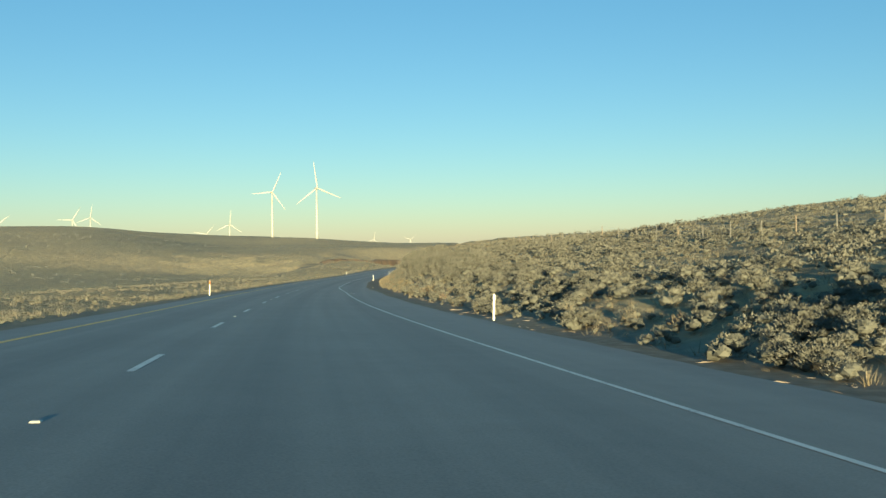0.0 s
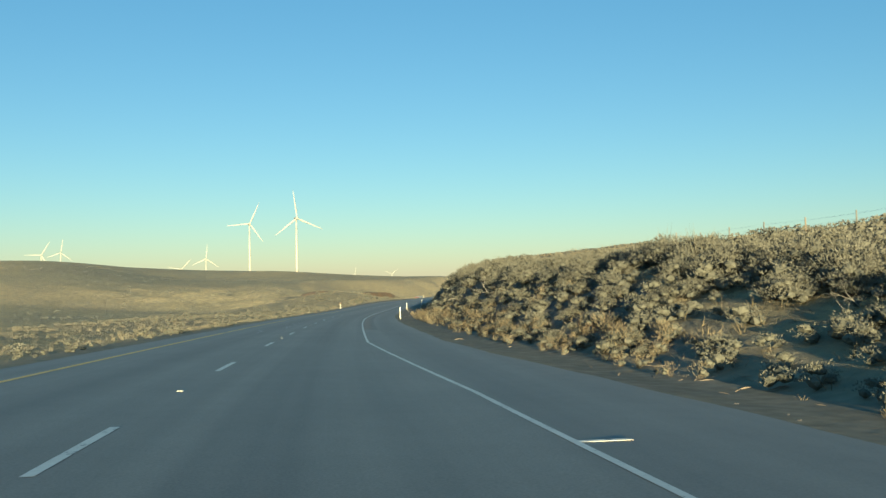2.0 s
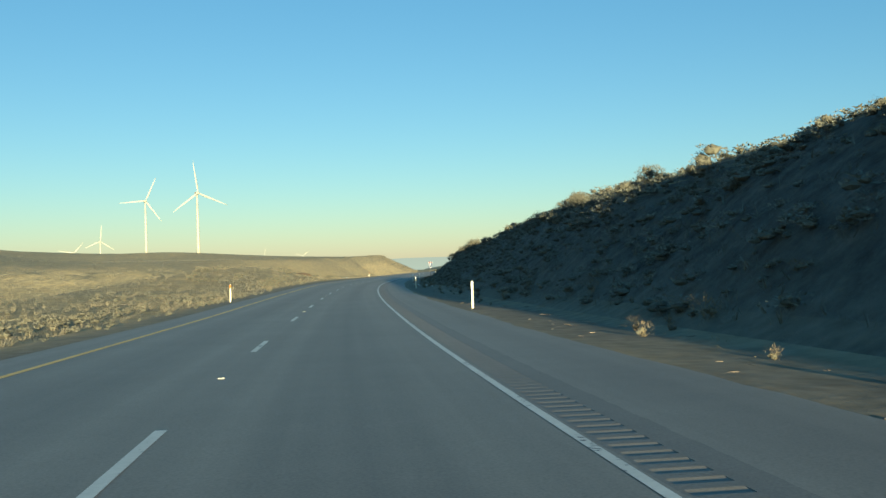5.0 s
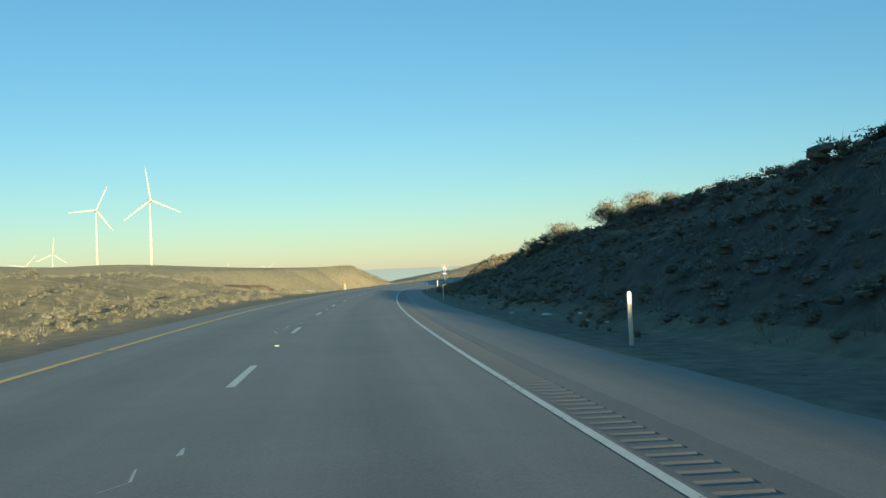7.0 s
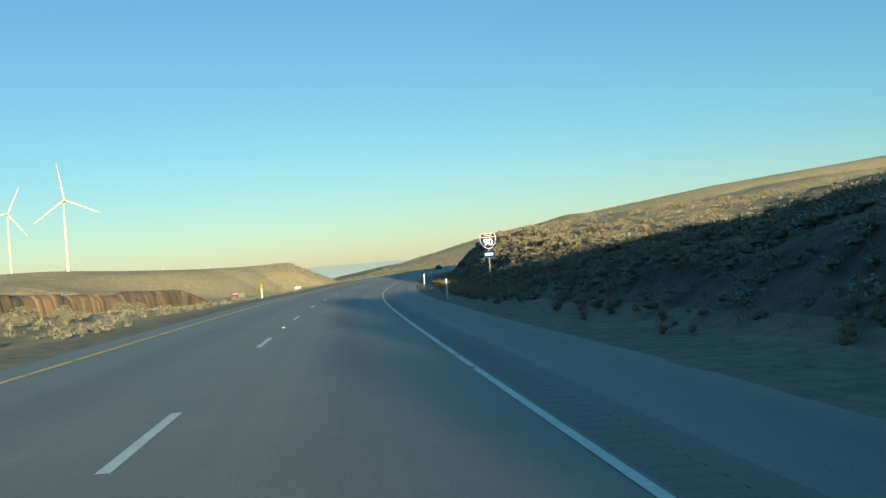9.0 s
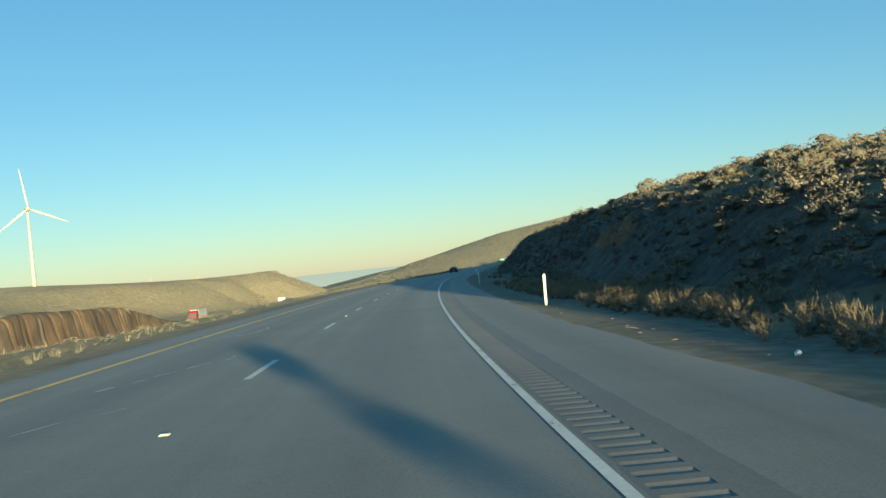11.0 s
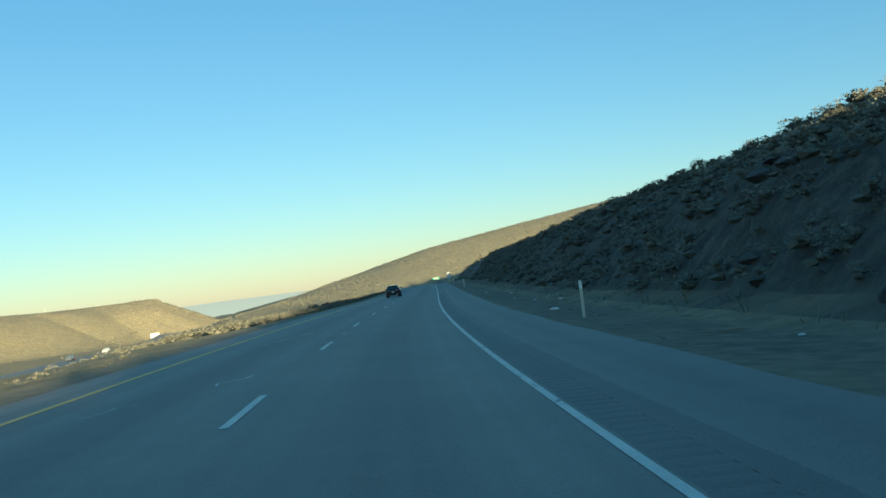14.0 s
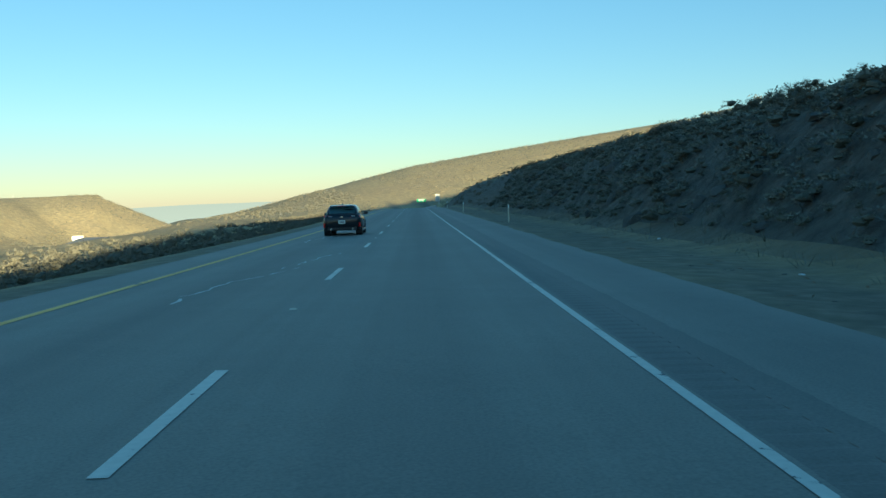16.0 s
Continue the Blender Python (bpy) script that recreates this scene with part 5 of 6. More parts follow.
r = np.random.default_rng(91)
weeds = [tumble_mesh(r) for _ in range(3)]
for i, (s_, u_, b_) in enumerate(((70.1, 3.0, 0.75), (71.8, 2.5, 0.5), (65.6, 3.1, 0.7), (63.2, 3.3, 0.6), (127.4, 2.8, 0.6), (35.8, 5.6, 0.55), (92.5, 3.2, 0.5), (58.5, 3.0, 0.55), (106.0, 3.4, 0.5))):
    ob = new("tumbleweed", weeds[i % 3])
    ob.matrix_world = Matrix.Translation(at(s_, float(edge_right(s_)) + u_, b_ * 0.42)) @ Matrix.Rotation(r.uniform(0, 6.28), 4, "Z") @ Matrix.Diagonal((b_, b_, b_ * 0.85, 1))
    tagged(ob, "reddish-brown dry tumbleweed caught at the slope's foot", "tumbleweed", "tumbleweeds")


def dead_branch(s, l, size):
    """A bleached snag: a bent main limb with forked twigs."""
    bm = bmesh.new()

    def limb(p, d, length, rad, depth):
        a = p
        for _ in range(3):
            d = (d + Vector(r.normal(0, 0.28, 3))).normalized()
            q_ = a + d * length / 3
            tube(bm, a, q_, rad, rad * 0.75, 5)
            a, rad = q_, rad * 0.75
            if depth:
                limb(a, (d + Vector(r.normal(0, 0.7, 3))).normalized(), length * 0.6, rad * 0.7, depth - 1)

    for _ in range(3):
        limb(Vector((0, 0, -0.05)), Vector((r.normal(0, 0.6), r.normal(0, 0.6), 0.3)).normalized(), 0.9, 0.020, 2)
    ob = part("dead_branch", bm, M_DEAD)
    ob.matrix_world = Matrix.Translation(at(s, l)) @ Matrix.Rotation(r.uniform(0, 6.28), 4, "Z") @ Matrix.Scale(size, 4)
    return tagged(ob, "bleached bare branch of a dead shrub on the slope", "dead branch", "dead branches")


for s_, u_, b_ in ((108.1, 5.4, 1.0), (118.9, 4.8, 1.3), (103.0, 6.0, 0.9), (126.0, 5.2, 1.0), (83.0, 6.0, 0.8), (133.0, 4.6, 1.1)):
    dead_branch(s_, float(edge_right(s_)) + u_, b_)

# ---- road signs ----
M_SIGNW = material("white_sheeting", plain((0.55, 0.54, 0.50), 0.04, 3, 0), 0.9, spec=0.1)
M_BLUE = material("blue_sheeting", plain((0.003, 0.018, 0.085), 0.06, 3, 0), 0.9, spec=0.1)
M_RED = material("red_sheeting", plain((0.15, 0.006, 0.008), 0.06, 3, 0), 0.9, spec=0.1)
M_GREEN = material("green_sheeting", plain((0.015, 0.20, 0.10), 0.08, 2, 0), 0.9, spec=0.1)
M_TPOST = material("weathered_steel_post", plain((0.17, 0.155, 0.13), 0.2, 6), 0.9, spec=0.1)
M_DARK = material("dark_paint", plain((0.02, 0.02, 0.022), 0.1, 4, 0), 0.5)


def plate(parent, name, outline, y, thick, mat, label=""):
    """A flat plate from an outline in x and z, facing -y."""
    bm = bmesh.new()
    a = [bm.verts.new((x, y, z)) for x, z in outline]
    b = [bm.verts.new((x, y + thick, z)) for x, z in outline]
    n = len(a)
    bm.faces.new(a)
    bm.faces.new(b[::-1])
    for i in range(n):
        bm.faces.new((a[i], b[i], b[(i + 1) % n], a[(i + 1) % n]))
    bmesh.ops.recalc_face_normals(bm, faces=bm.faces)
    return part(name, bm, mat, parent, label)


def rect(w, h, cz, cx=0.0):
    return [(cx - w / 2, cz - h / 2), (cx + w / 2, cz - h / 2), (cx + w / 2, cz + h / 2), (cx - w / 2, cz + h / 2)]


def shield_outline(w, h, cz):
    pts = [(0, -0.5), (0.22, -0.40), (0.42, -0.20), (0.5, 0.08), (0.49, 0.28), (0.40, 0.5), (0.2, 0.44), (0, 0.47)]
    full = pts + [(-x, z) for x, z in pts[-2:0:-1]]
    return [(x * w, cz + z * h) for x, z in full]


def sign_base(name, s, l, label, category, turn=0.0):
    return empty(name, Matrix.Translation(at(s, l)) @ Matrix.Rotation(-heading(s) + radians(turn), 4, "Z"), label, category, "road signs")


def sign_post(parent, x, z, r=0.04):
    bm = bmesh.new()
    box(bm, x, 0.05, z / 2 - 0.15, 0.07, 0.05, z + 0.3, 0.006)
    return part("post", bm, M_TPOST, parent)


sg = sign_base("route_sign", 344, 9.4, "red and blue interstate shield over a blue plate on a post", "road sign")
g_ = float(at(344, 9.4).z)
zc = float(on_road(344, 9.4).z) + 2.9 - g_
sign_post(sg, 0, zc + 0.4)
plate(sg, "shield_border", shield_outline(0.86, 0.86, zc), -0.004, 0.01, M_SIGNW)
plate(sg, "shield_field", shield_outline(0.81, 0.81, zc), -0.010, 0.004, M_BLUE, "blue field")
plate(sg, "shield_crown", [(-0.36, zc + 0.22), (0.36, zc + 0.22), (0.345, zc + 0.40), (0.17, zc + 0.36), (0, zc + 0.385), (-0.17, zc + 0.36), (-0.345, zc + 0.40)], -0.016, 0.004, M_RED, "red band")
plate(sg, "shield_rule", rect(0.74, 0.03, zc + 0.205), -0.018, 0.004, M_SIGNW)
plate(sg, "lettering_bar", rect(0.36, 0.03, zc + 0.30), -0.022, 0.003, M_SIGNW)
fc = bpy.data.curves.new("route_number", "FONT")
fc.body, fc.size, fc.align_x, fc.align_y, fc.extrude, fc.offset = "90", 0.50, "CENTER", "CENTER", 0.002, 0.012
fc.materials.append(M_SIGNW)
num = new("route_number", fc)
num.parent = sg
num.matrix_local = Matrix.Translation((0, -0.02, zc - 0.07)) @ Matrix.Rotation(radians(90), 4, "X")
plate(sg, "lower_plate", rect(0.62, 0.34, zc - 0.70), -0.004, 0.006, M_BLUE, "small blue plate")
plate(sg, "lettering_bar", rect(0.44, 0.13, zc - 0.70), -0.009, 0.003, M_SIGNW)

ws = sign_base("tall_sign", 845, 9.9, "tall white roadside sign panel on two steel posts", "road sign")
zw = 4.8
for x_ in (-0.5, 0.5):
    sign_post(ws, x_, zw + 0.2)
plate(ws, "panel", rect(1.55, 2.6, zw), -0.01, 0.03, M_SIGNW)
for i in range(3):
    plate(ws, "lettering_bar", rect(0.9, 0.07, zw + 0.65 - 0.6 * i), -0.018, 0.004, M_DARK)

gsn = sign_base("guide_sign", 895, 7.0, "wide green guide sign with pale lettering on two posts", "road sign")
for x_ in (-1.5, 1.5):
    sign_post(gsn, x_, 2.6)
plate(gsn, "panel", rect(3.8, 1.3, 1.1), -0.01, 0.03, M_GREEN)
plate(gsn, "border", rect(3.8, 0.06, 1.71), -0.016, 0.004, M_SIGNW)
for i in range(2):
    plate(gsn, "lettering_bar", rect(2.9 - 0.8 * i, 0.24, 1.35 - 0.5 * i), -0.018, 0.004, M_SIGNW)

# the other carriageway's signs, seen from behind or from the side
def far_sign(s, off, w, h, z, label):
    p, hd = on_opp(s, off)
    p.z = float(ground_z(s, float(opp(s)) + off))
    b = empty("warning_board", Matrix.Translation(p) @ Matrix.Rotation(-hd + 0.25, 4, "Z"), label, "road sign", "road signs")
    for x_ in (-w * 0.3, w * 0.3):
        sign_post(b, x_, z)
    plate(b, "panel", rect(w, h, z), -0.01, 0.03, M_SIGNW)
    return b


far_sign(868, -9, 4.0, 1.9, 2.0, "pale rectangular sign board on two posts beside the far carriageway")
far_sign(150, -9, 2.6, 1.5, 2.2, "cream sign board on posts beside the far carriageway")

# ---- guardrail at the far bend ----
rail = empty("guardrail", Matrix.Translation(at(765, 7.2)), "galvanised steel guardrail on short posts along the shoulder", "guardrail")
inv_ = rail.matrix_world.inverted()
prof = [(0.0, 0.42), (-0.05, 0.47), (-0.05, 0.53), (0.0, 0.57), (-0.05, 0.62), (-0.05, 0.68), (0.0, 0.73)]
ss2 = np.arange(765, 905, 3.8)
v_ = []
for s_ in ss2:
    for dl, dz in prof:
        v_.append(inv_ @ (on_road(s_, 7.2 + dl, dz - 0.05)))
gr_ = new("rail", mesh_of("rail", v_, grid_faces(len(ss2), len(prof)), M_STEEL))
gr_.parent = rail
for s_ in ss2:
    bm = bmesh.new()
    box(bm, 0, 0, 0.2, 0.12, 0.15, 1.1)
    ob = part("post", bm, M_STEEL, rail)
    ob.matrix_local = inv_ @ (Matrix.Translation(on_road(s_, 7.32, -0.05)) @ Matrix.Rotation(-heading(s_), 4, "Z"))

# ---- wire fence on the hill ----
fence = empty("wire_fence", Matrix.Translation(at(20, 34)), "weathered post and wire fence running along the sagebrush hill", "fence")
inv_ = fence.matrix_world.inverted()
tops = []
for i in range(26):
    s_ = 16 + 5.2 * i
    l_ = 34 + 3 * math.sin(s_ * 0.03)
    p_ = at(s_, l_)
    bm = bmesh.new()
    tube(bm, (0, 0, -0.3), (random.uniform(-0.04, 0.04), random.uniform(-0.04, 0.04), 1.35), 0.055, 0.045, 7)
    ob = part("post", bm, M_STEM if i % 4 == 0 else M_TPOST, fence)
    ob.matrix_local = inv_ @ Matrix.Translation(p_)
    tops.append(p_)
for h_ in (0.45, 0.8, 1.15):
    bm = bmesh.new()
    for a_, b_ in zip(tops, tops[1:]):
        tube(bm, inv_ @ (a_ + Vector((0, 0, h_))), inv_ @ (b_ + Vector((0, 0, h_))), 0.006, 0.006, 3, False)
    part("wire", bm, M_STEEL, fence)

# ---- vehicles ----
M_BLACK = material("black_car_paint", plain((0.012, 0.014, 0.018), 0.1, 3, 0), 0.18)
M_CARW = material("white_car_paint", plain((0.42, 0.42, 0.41), 0.04, 2, 0), 0.5, spec=0.3)
M_GREY = material("grey_car_paint", plain((0.10, 0.11, 0.12), 0.08, 2, 0), 0.25)
M_GLASS = material("tinted_glass", plain((0.06, 0.10, 0.105), 0.1, 2, 0), 0.06)
M_TYRE = material("tyre_rubber", plain((0.02, 0.02, 0.02), 0.2, 14, 0.2), 0.85)
M_RIM = material("alloy", plain((0.55, 0.55, 0.56), 0.08, 8, 0), 0.3, metal=0.9)
M_TAIL = material("red_lamp_plastic", plain((0.55, 0.02, 0.015), 0.08, 6, 0), 0.15)
M_CLEAR = material("clear_lamp_plastic", plain((0.75, 0.72, 0.70), 0.05, 6, 0), 0.1)
M_CHROME = material("chrome", plain((0.8, 0.8, 0.8), 0.03, 4, 0), 0.1, metal=1.0)
M_TRIM = material("black_plastic", plain((0.02, 0.02, 0.021), 0.15, 10, 0.1), 0.6)
M_PLATE = material("number_plate", plain((0.75, 0.73, 0.66), 0.03, 4, 0), 0.4)


def loft(bm, rings):
    vs = [[bm.verts.new(p) for p in ring] for ring in rings]
    n = len(vs[0])
    for a, b in zip(vs, vs[1:]):
        for i in range(n):
            bm.faces.new((a[i], a[(i + 1) % n], b[(i + 1) % n], b[i]))
    bm.faces.new(vs[0][::-1])
    bm.faces.new(vs[-1])
    bmesh.ops.recalc_face_normals(bm, faces=bm.faces)
    return vs


def body_ring(y, w, z0, z1, tuck=0.9, n=5):
    """A car body's cross-section at y: half-width w, from z0 to z1, with rounded shoulders."""
    half = [(w * 0.78, z0), (w * 0.95, z0 + 0.05), (w * 0.985, z0 + 0.18), (w, z0 + (z1 - z0) * 0.45), (w * 0.985, z0 + (z1 - z0) * 0.72), (w * tuck, z1 - 0.05), (w * tuck * 0.88, z1)]
    return [(x, y, z) for x, z in half] + [(-x, y, z) for x, z in half[::-1]]


def wheel(parent, x, y, r):
    out = 1 if x > 0 else -1
    bm = bmesh.new()
    prof_ = [(r * 0.66, -0.10), (r * 0.9, -0.11), (r, -0.08), (r, 0.08), (r * 0.9, 0.11), (r * 0.66, 0.10)]
    rings = [[(x + dx, y + q * math.cos(t), r + q * math.sin(t)) for q, dx in prof_] for t in np.linspace(0, 2 * math.pi, 29)[:-1]]
    vs = [[bm.verts.new(p) for p in ring] for ring in rings]
    for i in range(28):
        a_, b_ = vs[i], vs[(i + 1) % 28]
        for j in range(len(prof_)):
            k = (j + 1) % len(prof_)
            bm.faces.new((a_[j], a_[k], b_[k], b_[j]))
    bmesh.ops.recalc_face_normals(bm, faces=bm.faces)
    w = part("wheel", bm, M_TYRE, parent, smooth=True)
    bm = bmesh.new()
    xo = x + out * 0.075
    tube(bm, (xo - out * 0.06, y, r), (xo - out * 0.03, y, r), r * 0.66, r * 0.66, 24)
    for k in range(5):
        t = 2 * math.pi * k / 5 + 0.3
        box(bm, xo, y + r * 0.33 * math.cos(t), r + r * 0.33 * math.sin(t), 0.03, r * 0.62, 0.06, 0, Matrix.Rotation(t, 4, "X"))
    tube(bm, (xo - out * 0.02, y, r), (xo + out * 0.02, y, r), 0.06, 0.05, 12)
    part("rim", bm, M_RIM, w)
    return w


def panel(parent, name, pts, thick, mat, label=""):
    """A thin slab over a polygon in space, pushed out along its normal."""
    pts = [Vector(p) for p in pts]
    nrm = Vector((0, 0, 0))
    for p, q in zip(pts, pts[1:] + pts[:1]):
        nrm += p.cross(q)
    nrm.normalize()
    bm = bmesh.new()
    a = [bm.verts.new(p + nrm * thick) for p in pts]
    b = [bm.verts.new(p - nrm * 0.01) for p in pts]
    bm.faces.new(a)
    bm.faces.new(b[::-1])
    for i in range(len(a)):
        bm.faces.new((a[i], b[i], b[(i + 1) % len(a)], a[(i + 1) % len(a)]))
    bmesh.ops.recalc_face_normals(bm, faces=bm.faces)
    return part(name, bm, mat, parent, label)


def hatchback(m, paint, label, name="hatchback_car", badge=True):
    """A five-door hatchback, 4.37 m long, facing +y."""
    car = empty(name, m, label, "car", "cars on the road")
    bm = bmesh.new()
    loft(bm, [body_ring(y, w, z0, z1, tk) for y, w, z0, z1, tk in (
        (-2.17, 0.70, 0.38, 0.84, 0.92), (-2.10, 0.82, 0.28, 0.94, 0.93), (-1.95, 0.87, 0.24, 1.00, 0.93), (-1.55, 0.895, 0.22, 1.00, 0.92), (-1.0, 0.885, 0.20, 0.97, 0.93),
        (0.0, 0.88, 0.20, 0.94, 0.93), (0.8, 0.885, 0.20, 0.93, 0.92), (1.35, 0.89, 0.20, 0.88, 0.90), (1.85, 0.85, 0.22, 0.79, 0.86), (2.08, 0.74, 0.28, 0.68, 0.85), (2.18, 0.55, 0.34, 0.58, 0.85))])
    body = part("body", bm, paint, car, smooth=True)
    bm = bmesh.new()
    cab = []
    for y, wb, wt, zt in ((-2.02, 0.70, 0.62, 1.03), (-1.86, 0.74, 0.64, 1.20), (-1.62, 0.77, 0.62, 1.36), (-1.25, 0.785, 0.60, 1.415), (-0.5, 0.79, 0.60, 1.435), (0.15, 0.79, 0.60, 1.40), (0.62, 0.78, 0.62, 1.22), (1.05, 0.75, 0.66, 0.97)):
        half = [(wb, 0.90), (wb * 0.985, 0.90 + (zt - 0.90) * 0.35), (wt * 1.06, zt - 0.07 * min(1, (zt - 0.9) * 2)), (wt * 0.88, zt - 0.012), (wt * 0.4, zt)]
        cab.append([(x, y, z) for x, z in half] + [(-x, y, z) for x, z in half[::-1]])
    loft(bm, cab)
    part("cabin", bm, paint, car, smooth=True)
    # glass
    panel(car, "rear_window", [(-0.60, -2.015, 1.03), (0.60, -2.015, 1.03), (0.62, -1.90, 1.17), (0.55, -1.68, 1.325), (-0.55, -1.68, 1.325), (-0.62, -1.90, 1.17)], 0.012, M_GLASS, "tinted rear window")
    panel(car, "windscreen", [(-0.64, 1.02, 0.985), (0.64, 1.02, 0.985), (0.56, 0.22, 1.375), (-0.56, 0.22, 1.375)], 0.015, M_GLASS)
    for sx in (-1, 1):
        for nm, q in (("rear_side_window", [(-1.50, 0.98), (-0.62, 0.97), (-0.62, 1.33), (-1.05, 1.33), (-1.45, 1.24)]), ("front_side_window", [(-0.54, 0.97), (0.60, 0.96), (0.22, 1.27), (-0.1, 1.33), (-0.54, 1.34)])):
            pts = [(sx * (0.795 - 0.165 * (z - 0.96) / 0.37), y, z) for y, z in q]
            panel(car, nm, pts if sx > 0 else pts[::-1], 0.012, M_GLASS)
        # lamps: a long tail lamp wrapping the corner, a red reflector in the bumper
        panel(car, "tail_lamp", [(sx * 0.42, -2.125, 0.865), (sx * 0.70, -2.10, 0.86), (sx * 0.835, -1.96, 0.845), (sx * 0.84, -1.93, 0.925), (sx * 0.70, -2.075, 0.945), (sx * 0.42, -2.115, 0.90)][::sx], 0.03, M_TAIL, "red tail lamp")
        panel(car, "reversing_lamp", [(sx * 0.44, -2.135, 0.872), (sx * 0.60, -2.12, 0.870), (sx * 0.60, -2.11, 0.892), (sx * 0.44, -2.128, 0.892)][::sx], 0.045, M_CLEAR)
        panel(car, "bumper_reflector", [(sx * 0.79, -2.13, 0.40), (sx * 0.85, -2.09, 0.40), (sx * 0.84, -2.09, 0.60), (sx * 0.79, -2.12, 0.58)][::sx], 0.03, M_TAIL, "red upright reflector")
        bm = bmesh.new()
        tube(bm, (sx * 0.50, -2.20, 0.31), (sx * 0.50, -2.05, 0.31), 0.05, 0.05, 12)
        part("exhaust_tip", bm, M_CHROME, car)
        bm = bmesh.new()
        box(bm, sx * 0.97, 0.52, 1.0, 0.20, 0.11, 0.14, 0.03)
        box(bm, sx * 0.86, 0.55, 0.95, 0.14, 0.06, 0.03)
        part("door_mirror", bm, paint, car)
        bm = bmesh.new()
        box(bm, sx * 0.885, -0.1, 0.24, 0.04, 2.3, 0.10, 0.012)
        part("sill_trim", bm, M_CHROME if badge else M_TRIM, car)
        for yy in (-1.05, 0.02):
            bm = bmesh.new()
            box(bm, sx * 0.892, yy, 0.84, 0.03, 0.18, 0.028, 0.008)
            part("door_handle", bm, paint, car)
        for yy in (-1.32, 1.32):
            wheel(car, sx * 0.79, yy, 0.325)
            bm = bmesh.new()
            tube(bm, (sx * 0.60, yy, 0.325), (sx * 0.893, yy, 0.325), 0.375, 0.375, 24)
            part("wheel_well", bm, M_TRIM, car)
    bm = bmesh.new()
    box(bm, 0, -2.10, 0.34, 1.35, 0.14, 0.18, 0.03)
    part("rear_diffuser", bm, M_TRIM, car)
    bm = bmesh.new()
    box(bm, 0, -1.80, 1.385, 1.10, 0.34, 0.035, 0.012, Matrix.Rotation(radians(6), 4, "X"))
    part("roof_spoiler", bm, paint, car)
    bm = bmesh.new()
    box(bm, 0, -1.965, 1.385, 0.30, 0.02, 0.022)
    part("high_brake_lamp", bm, M_TAIL, car)
    bm = bmesh.new()
    box(bm, 0, -1.35, 1.46, 0.05, 0.16, 0.07, 0.015)
    part("aerial_fin", bm, M_TRIM, car)
    panel(car, "number_plate", [(-0.155, -2.165, 0.55), (0.155, -2.165, 0.55), (0.155, -2.155, 0.71), (-0.155, -2.155, 0.71)], 0.02, M_PLATE)
    panel(car, "plate_bar", [(-0.11, -2.168, 0.60), (0.11, -2.168, 0.60), (0.11, -2.163, 0.66), (-0.11, -2.163, 0.66)], 0.024, M_DARK)
    if badge:
        bm = bmesh.new()
        tube(bm, (0, -2.165, 0.85), (0, -2.135, 0.85), 0.06, 0.06, 18)
        part("badge", bm, M_CHROME, car)
    return car


def stand(s, l, turn=0.0):
    """A level pose on the carriageway's surface, along it."""
    up = Vector((float(np.interp(s, GS, GE)) * math.cos(heading(s)), -float(np.interp(s, GS, GE)) * math.sin(heading(s)), 1)).normalized()
    ahead = (on_road(s + 2, l) - on_road(s - 2, l)).normalized()
    side = ahead.cross(up).normalized()
    up = side.cross(ahead)
    m = Matrix((side, ahead, up)).transposed().to_4x4()
    return Matrix.Translation(on_road(s, l, 0.004)) @ m @ Matrix.Rotation(turn, 4, "Z")


hatchback(stand(574.6, -1.72), M_BLACK, "black five-door hatchback car in the passing lane, seen from behind")


def stand_opp(s, off):
    p, hd = on_opp(s, off)
    return Matrix.Translation(p + Vector((0, 0, 0.01))) @ Matrix.Rotation(-hd + math.pi, 4, "Z")


hatchback(stand_opp(700, -1.8), M_GREY, "dark grey car on the far carriageway facing the camera", badge=False)
hatchback(stand_opp(742, -1.8), M_CARW, "white car on the far carriageway facing the camera", badge=False)

M_TRUCKR = material("red_truck_paint", plain((0.22, 0.025, 0.02), 0.1, 2, 0), 0.5, spec=0.3)
M_BOX = material("white_trailer_skin", plain((0.36, 0.36, 0.33), 0.06, 1.2, 0.05), 0.7, spec=0.2)


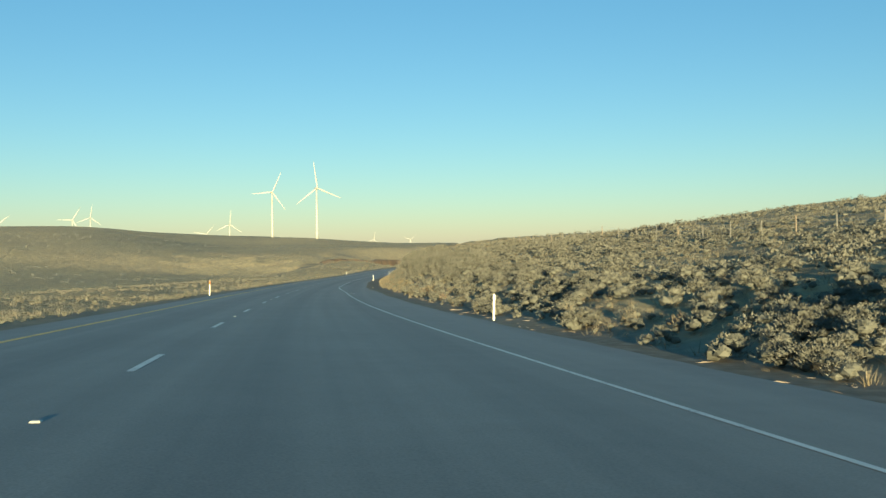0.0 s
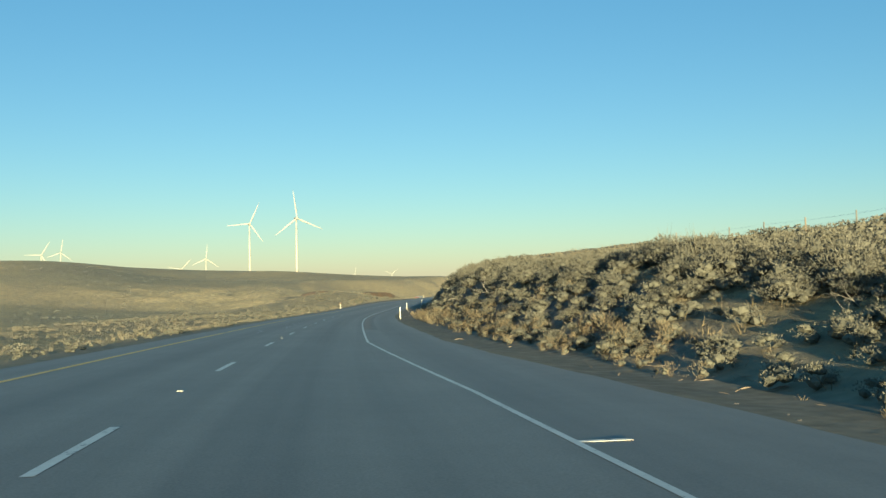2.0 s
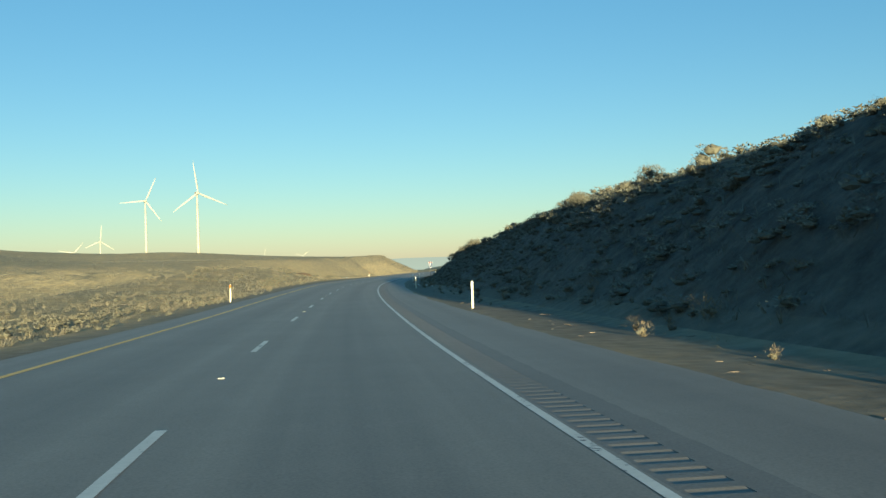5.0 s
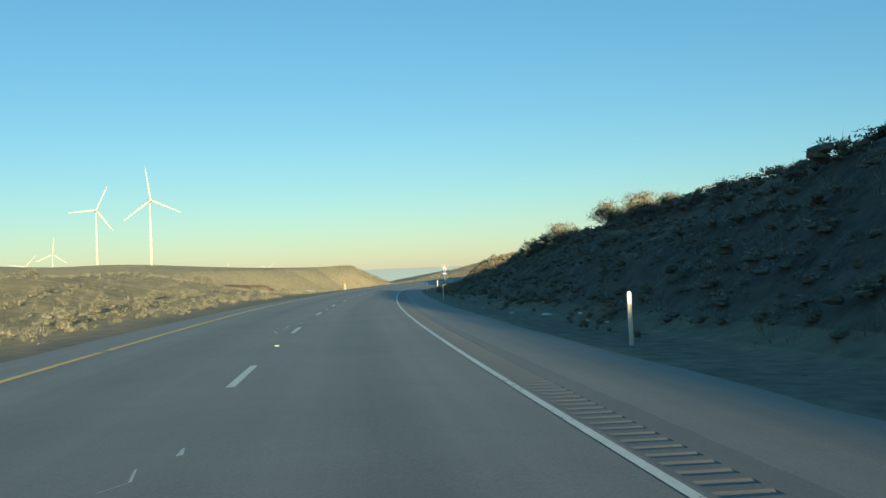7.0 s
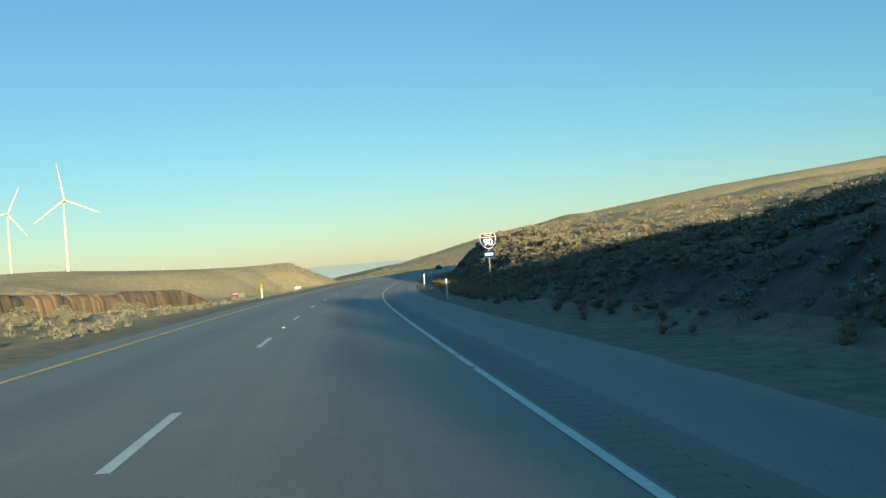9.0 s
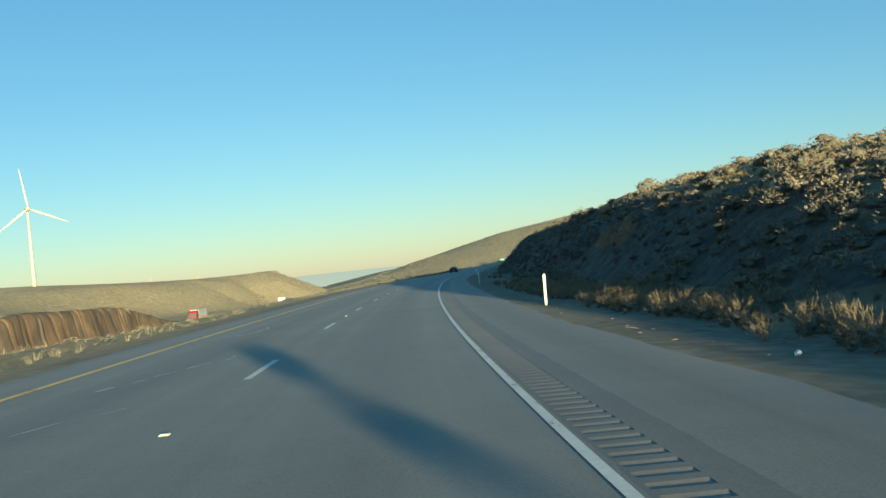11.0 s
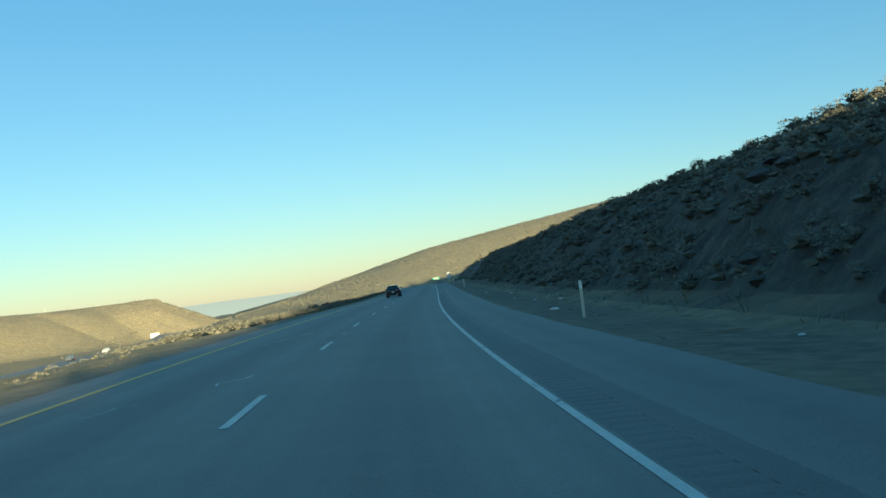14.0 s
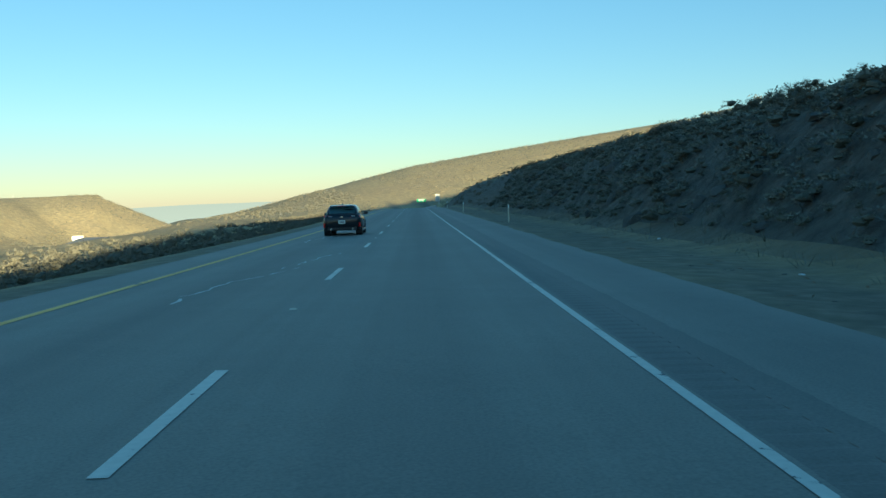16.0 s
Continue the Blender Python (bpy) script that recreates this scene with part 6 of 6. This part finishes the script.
def semi_truck(m):
    """A conventional tractor with a box trailer, facing +y; the trailer's tail at y = -10."""
    t = empty("semi_truck", m, "red conventional semi truck pulling a white box trailer", "truck")
    bm = bmesh.new()
    box(bm, 0, -3.2, 2.55, 2.55, 13.6, 2.75, 0.05)
    box(bm, 0, -3.2, 1.1, 1.0, 13.2, 0.18)
    tr = part("trailer_box", bm, M_BOX, t)
    for i in range(9):
        bm = bmesh.new()
        box(bm, 0, -9.6 + 1.6 * i, 2.55, 2.575, 0.05, 2.6)
        part("trailer_rib", bm, M_BOX, tr)
    bm = bmesh.new()
    loft(bm, [[(x * w, y, z) for x, z in ((-1, z0), (1, z0), (1.0, z1 - 0.2), (0.86, z1), (-0.86, z1), (-1.0, z1 - 0.2))] for y, w, z0, z1 in ((4.2, 1.22, 0.75, 3.7), (5.4, 1.22, 0.75, 3.75), (6.3, 1.2, 0.75, 3.1), (6.9, 1.1, 0.75, 2.15))])
    part("sleeper_cab", bm, M_TRUCKR, t)
    bm = bmesh.new()
    loft(bm, [[(x * w, y, z) for x, z in ((-1, z0), (1, z0), (1.0, z1 - 0.2), (0.8, z1), (-0.8, z1), (-1.0, z1 - 0.2))] for y, w, z0, z1 in ((6.8, 1.0, 0.7, 2.05), (8.2, 0.9, 0.65, 1.85), (8.6, 0.8, 0.65, 1.7))])
    part("bonnet", bm, M_TRUCKR, t)
    panel(t, "windscreen", [(-0.95, 6.86, 2.2), (0.95, 6.86, 2.2), (0.9, 6.42, 2.95), (-0.9, 6.42, 2.95)][::-1], 0.03, M_GLASS)
    bm = bmesh.new()
    box(bm, 0, 8.66, 1.25, 1.1, 0.08, 0.95, 0.02)
    part("grille", bm, M_CHROME, t)
    bm = bmesh.new()
    box(bm, 0, 8.75, 0.6, 2.3, 0.2, 0.38, 0.03)
    part("bumper", bm, M_CHROME, t)
    for sx in (-1, 1):
        bm = bmesh.new()
        tube(bm, (sx * 1.2, 4.0, 1.0), (sx * 1.2, 4.0, 4.1), 0.08, 0.08, 10)
        part("exhaust_stack", bm, M_CHROME, t)
        bm = bmesh.new()
        tube(bm, (sx * 1.1, 4.4, 0.75), (sx * 1.1, 5.9, 0.75), 0.3, 0.3, 14)
        part("fuel_tank", bm, M_CHROME, t)
        panel(t, "side_window", [(sx * 1.215, 5.5, 2.2), (sx * 1.215, 6.3, 2.2), (sx * 1.2, 6.1, 2.85), (sx * 1.215, 5.5, 2.9)][::sx], 0.02, M_GLASS)
        for yy in (7.8, 3.6, 2.3, -8.0, -9.2):
            wheel(t, sx * 1.02, yy, 0.5)
    return t


semi_truck(stand_opp(617, -1.9))

# ---- litter and stones on the shoulder's dirt ----
M_LITTER = material("bleached_litter", plain((0.68, 0.66, 0.62), 0.2, 14, 0.2), 0.7)
rl_ = np.random.default_rng(77)


def litter(s, l, size):
    bm = bmesh.new()
    bmesh.ops.create_icosphere(bm, subdivisions=2, radius=0.5)
    for v in bm.verts:
        v.co += Vector(rl_.normal(0, 0.09, 3))
        v.co.z *= 0.35
    ob = part("litter", bm, M_LITTER)
    ob.matrix_world = Matrix.Translation(at(s, l, size * 0.1)) @ Matrix.Rotation(rl_.uniform(0, 6.28), 4, "Z") @ Matrix.Diagonal((size, size * rl_.uniform(0.2, 0.7), size, 1))
    tagged(ob, "crumpled pale scrap of litter lying on the roadside dirt", "litter", "roadside litter")


for s_ in (118, 268, 274, 281, 283, 290, 262, 257, 376, 383, 396, 401, 462, 470, 474, 480, 498, 503, 512, 518, 540, 548, 561):
    litter(s_, float(edge_right(s_)) + rl_.uniform(0.8, 4.2), 0.08 + 0.24 * rl_.random() ** 2)
for _ in range(16):
    s_ = rl_.uniform(254, 300)
    litter(s_, float(edge_right(s_)) + rl_.uniform(2.4, 4.6), 0.10 + 0.25 * rl_.random() ** 2)
for _ in range(10):
    s_ = rl_.uniform(508, 545)
    litter(s_, float(edge_right(s_)) + rl_.uniform(2.8, 4.4), 0.10 + 0.25 * rl_.random() ** 2)
s1, u1, r = scatter(61, -5, 560, 0.15, 4.0, 5200, lambda s, u: 0.3 + 0.6 * clump(s, u, 2.5, 62))
sz = 0.02 + 0.06 * r.random(len(s1)) ** 3
peb = np.array([(0.5, 0, 0.1), (0, 0.5, 0.1), (-0.5, 0, 0.1), (0, -0.5, 0.1), (0.3, 0.3, 0.6), (-0.3, 0.3, 0.6), (-0.3, -0.3, 0.6), (0.3, -0.3, 0.6)])
pebf = np.array([(0, 1, 4, 7), (1, 2, 5, 4), (2, 3, 6, 5), (3, 0, 7, 6), (4, 5, 6, 7)])
M_STONE = material("roadside_stone", plain((0.13, 0.11, 0.09), 0.4, 5, 0.3), 0.9)
stuff("gravel", [(peb, pebf)], s1, u1 + edge_right(s1), sz * 1.6, sz, M_STONE, "loose stones and clods on the dirt shoulder", "gravel", 13)
s1, u1, r = scatter(63, -5, 430, 2.0, 5.5, 2600, lambda s, u: 0.3 + 0.5 * clump(s, u, 4, 64))
sz = 0.06 + 0.16 * r.random(len(s1)) ** 2
stuff("shoulder_weeds", TUFT, s1, u1 + edge_right(s1), sz * 1.6, sz, M_GRASS, "sparse dry weeds on the dirt shoulder", "grass", 14)

# broken twigs and stalks washed together on the dirt
twig = np.array([(-0.5, -0.012, 0.02), (-0.5, 0.012, 0.02), (0.5, 0.006, 0.05), (0.5, -0.006, 0.05), (0.0, 0.0, 0.06)])
twigf = np.array([(0, 1, 4), (1, 2, 4), (2, 3, 4), (3, 0, 4)])
s1, u1, r = scatter(65, -5, 640, 0.5, 4.0, 16000, lambda s, u: np.clip(clump(s, u, 1.6, 66) * 1.6 - 0.5, 0, 1) * np.interp(u, [0.5, 1.6, 2.6, 4.0], [0.1, 0.5, 1.0, 0.6]))
sz = 0.10 + 0.5 * r.random(len(s1)) ** 2
stuff("twig_litter", [(twig * np.array([1, k_, k_]), twigf) for k_ in (1.0, 1.6, 2.4)], s1, u1 + edge_right(s1), sz, sz, M_STEM, "dry broken twigs and stalks strewn along the slope's foot", "twigs", 26)

# ---- far country, its haze painted on as a faint even glow ----
def haze_glow(nt, b):
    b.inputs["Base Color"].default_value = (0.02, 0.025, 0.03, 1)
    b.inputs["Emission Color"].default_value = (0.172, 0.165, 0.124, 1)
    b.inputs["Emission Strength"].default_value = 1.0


M_HAZE_GLOW = material("glowing_haze", haze_glow, 1.0, spec=0.0)
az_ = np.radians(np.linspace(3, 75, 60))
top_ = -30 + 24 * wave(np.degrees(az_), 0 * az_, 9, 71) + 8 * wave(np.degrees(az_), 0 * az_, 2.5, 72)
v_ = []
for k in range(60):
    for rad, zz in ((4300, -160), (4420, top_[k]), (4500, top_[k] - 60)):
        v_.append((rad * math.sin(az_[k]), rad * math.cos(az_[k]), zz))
far_hills = new("distant_hills", mesh_of("distant_hills", v_, grid_faces(60, 3)[:, ::-1], M_HAZE_GLOW, True))
tagged(far_hills, "hills on the horizon beyond the valley, glowing pale blue to suggest haze", "distant hills", kind="structure")
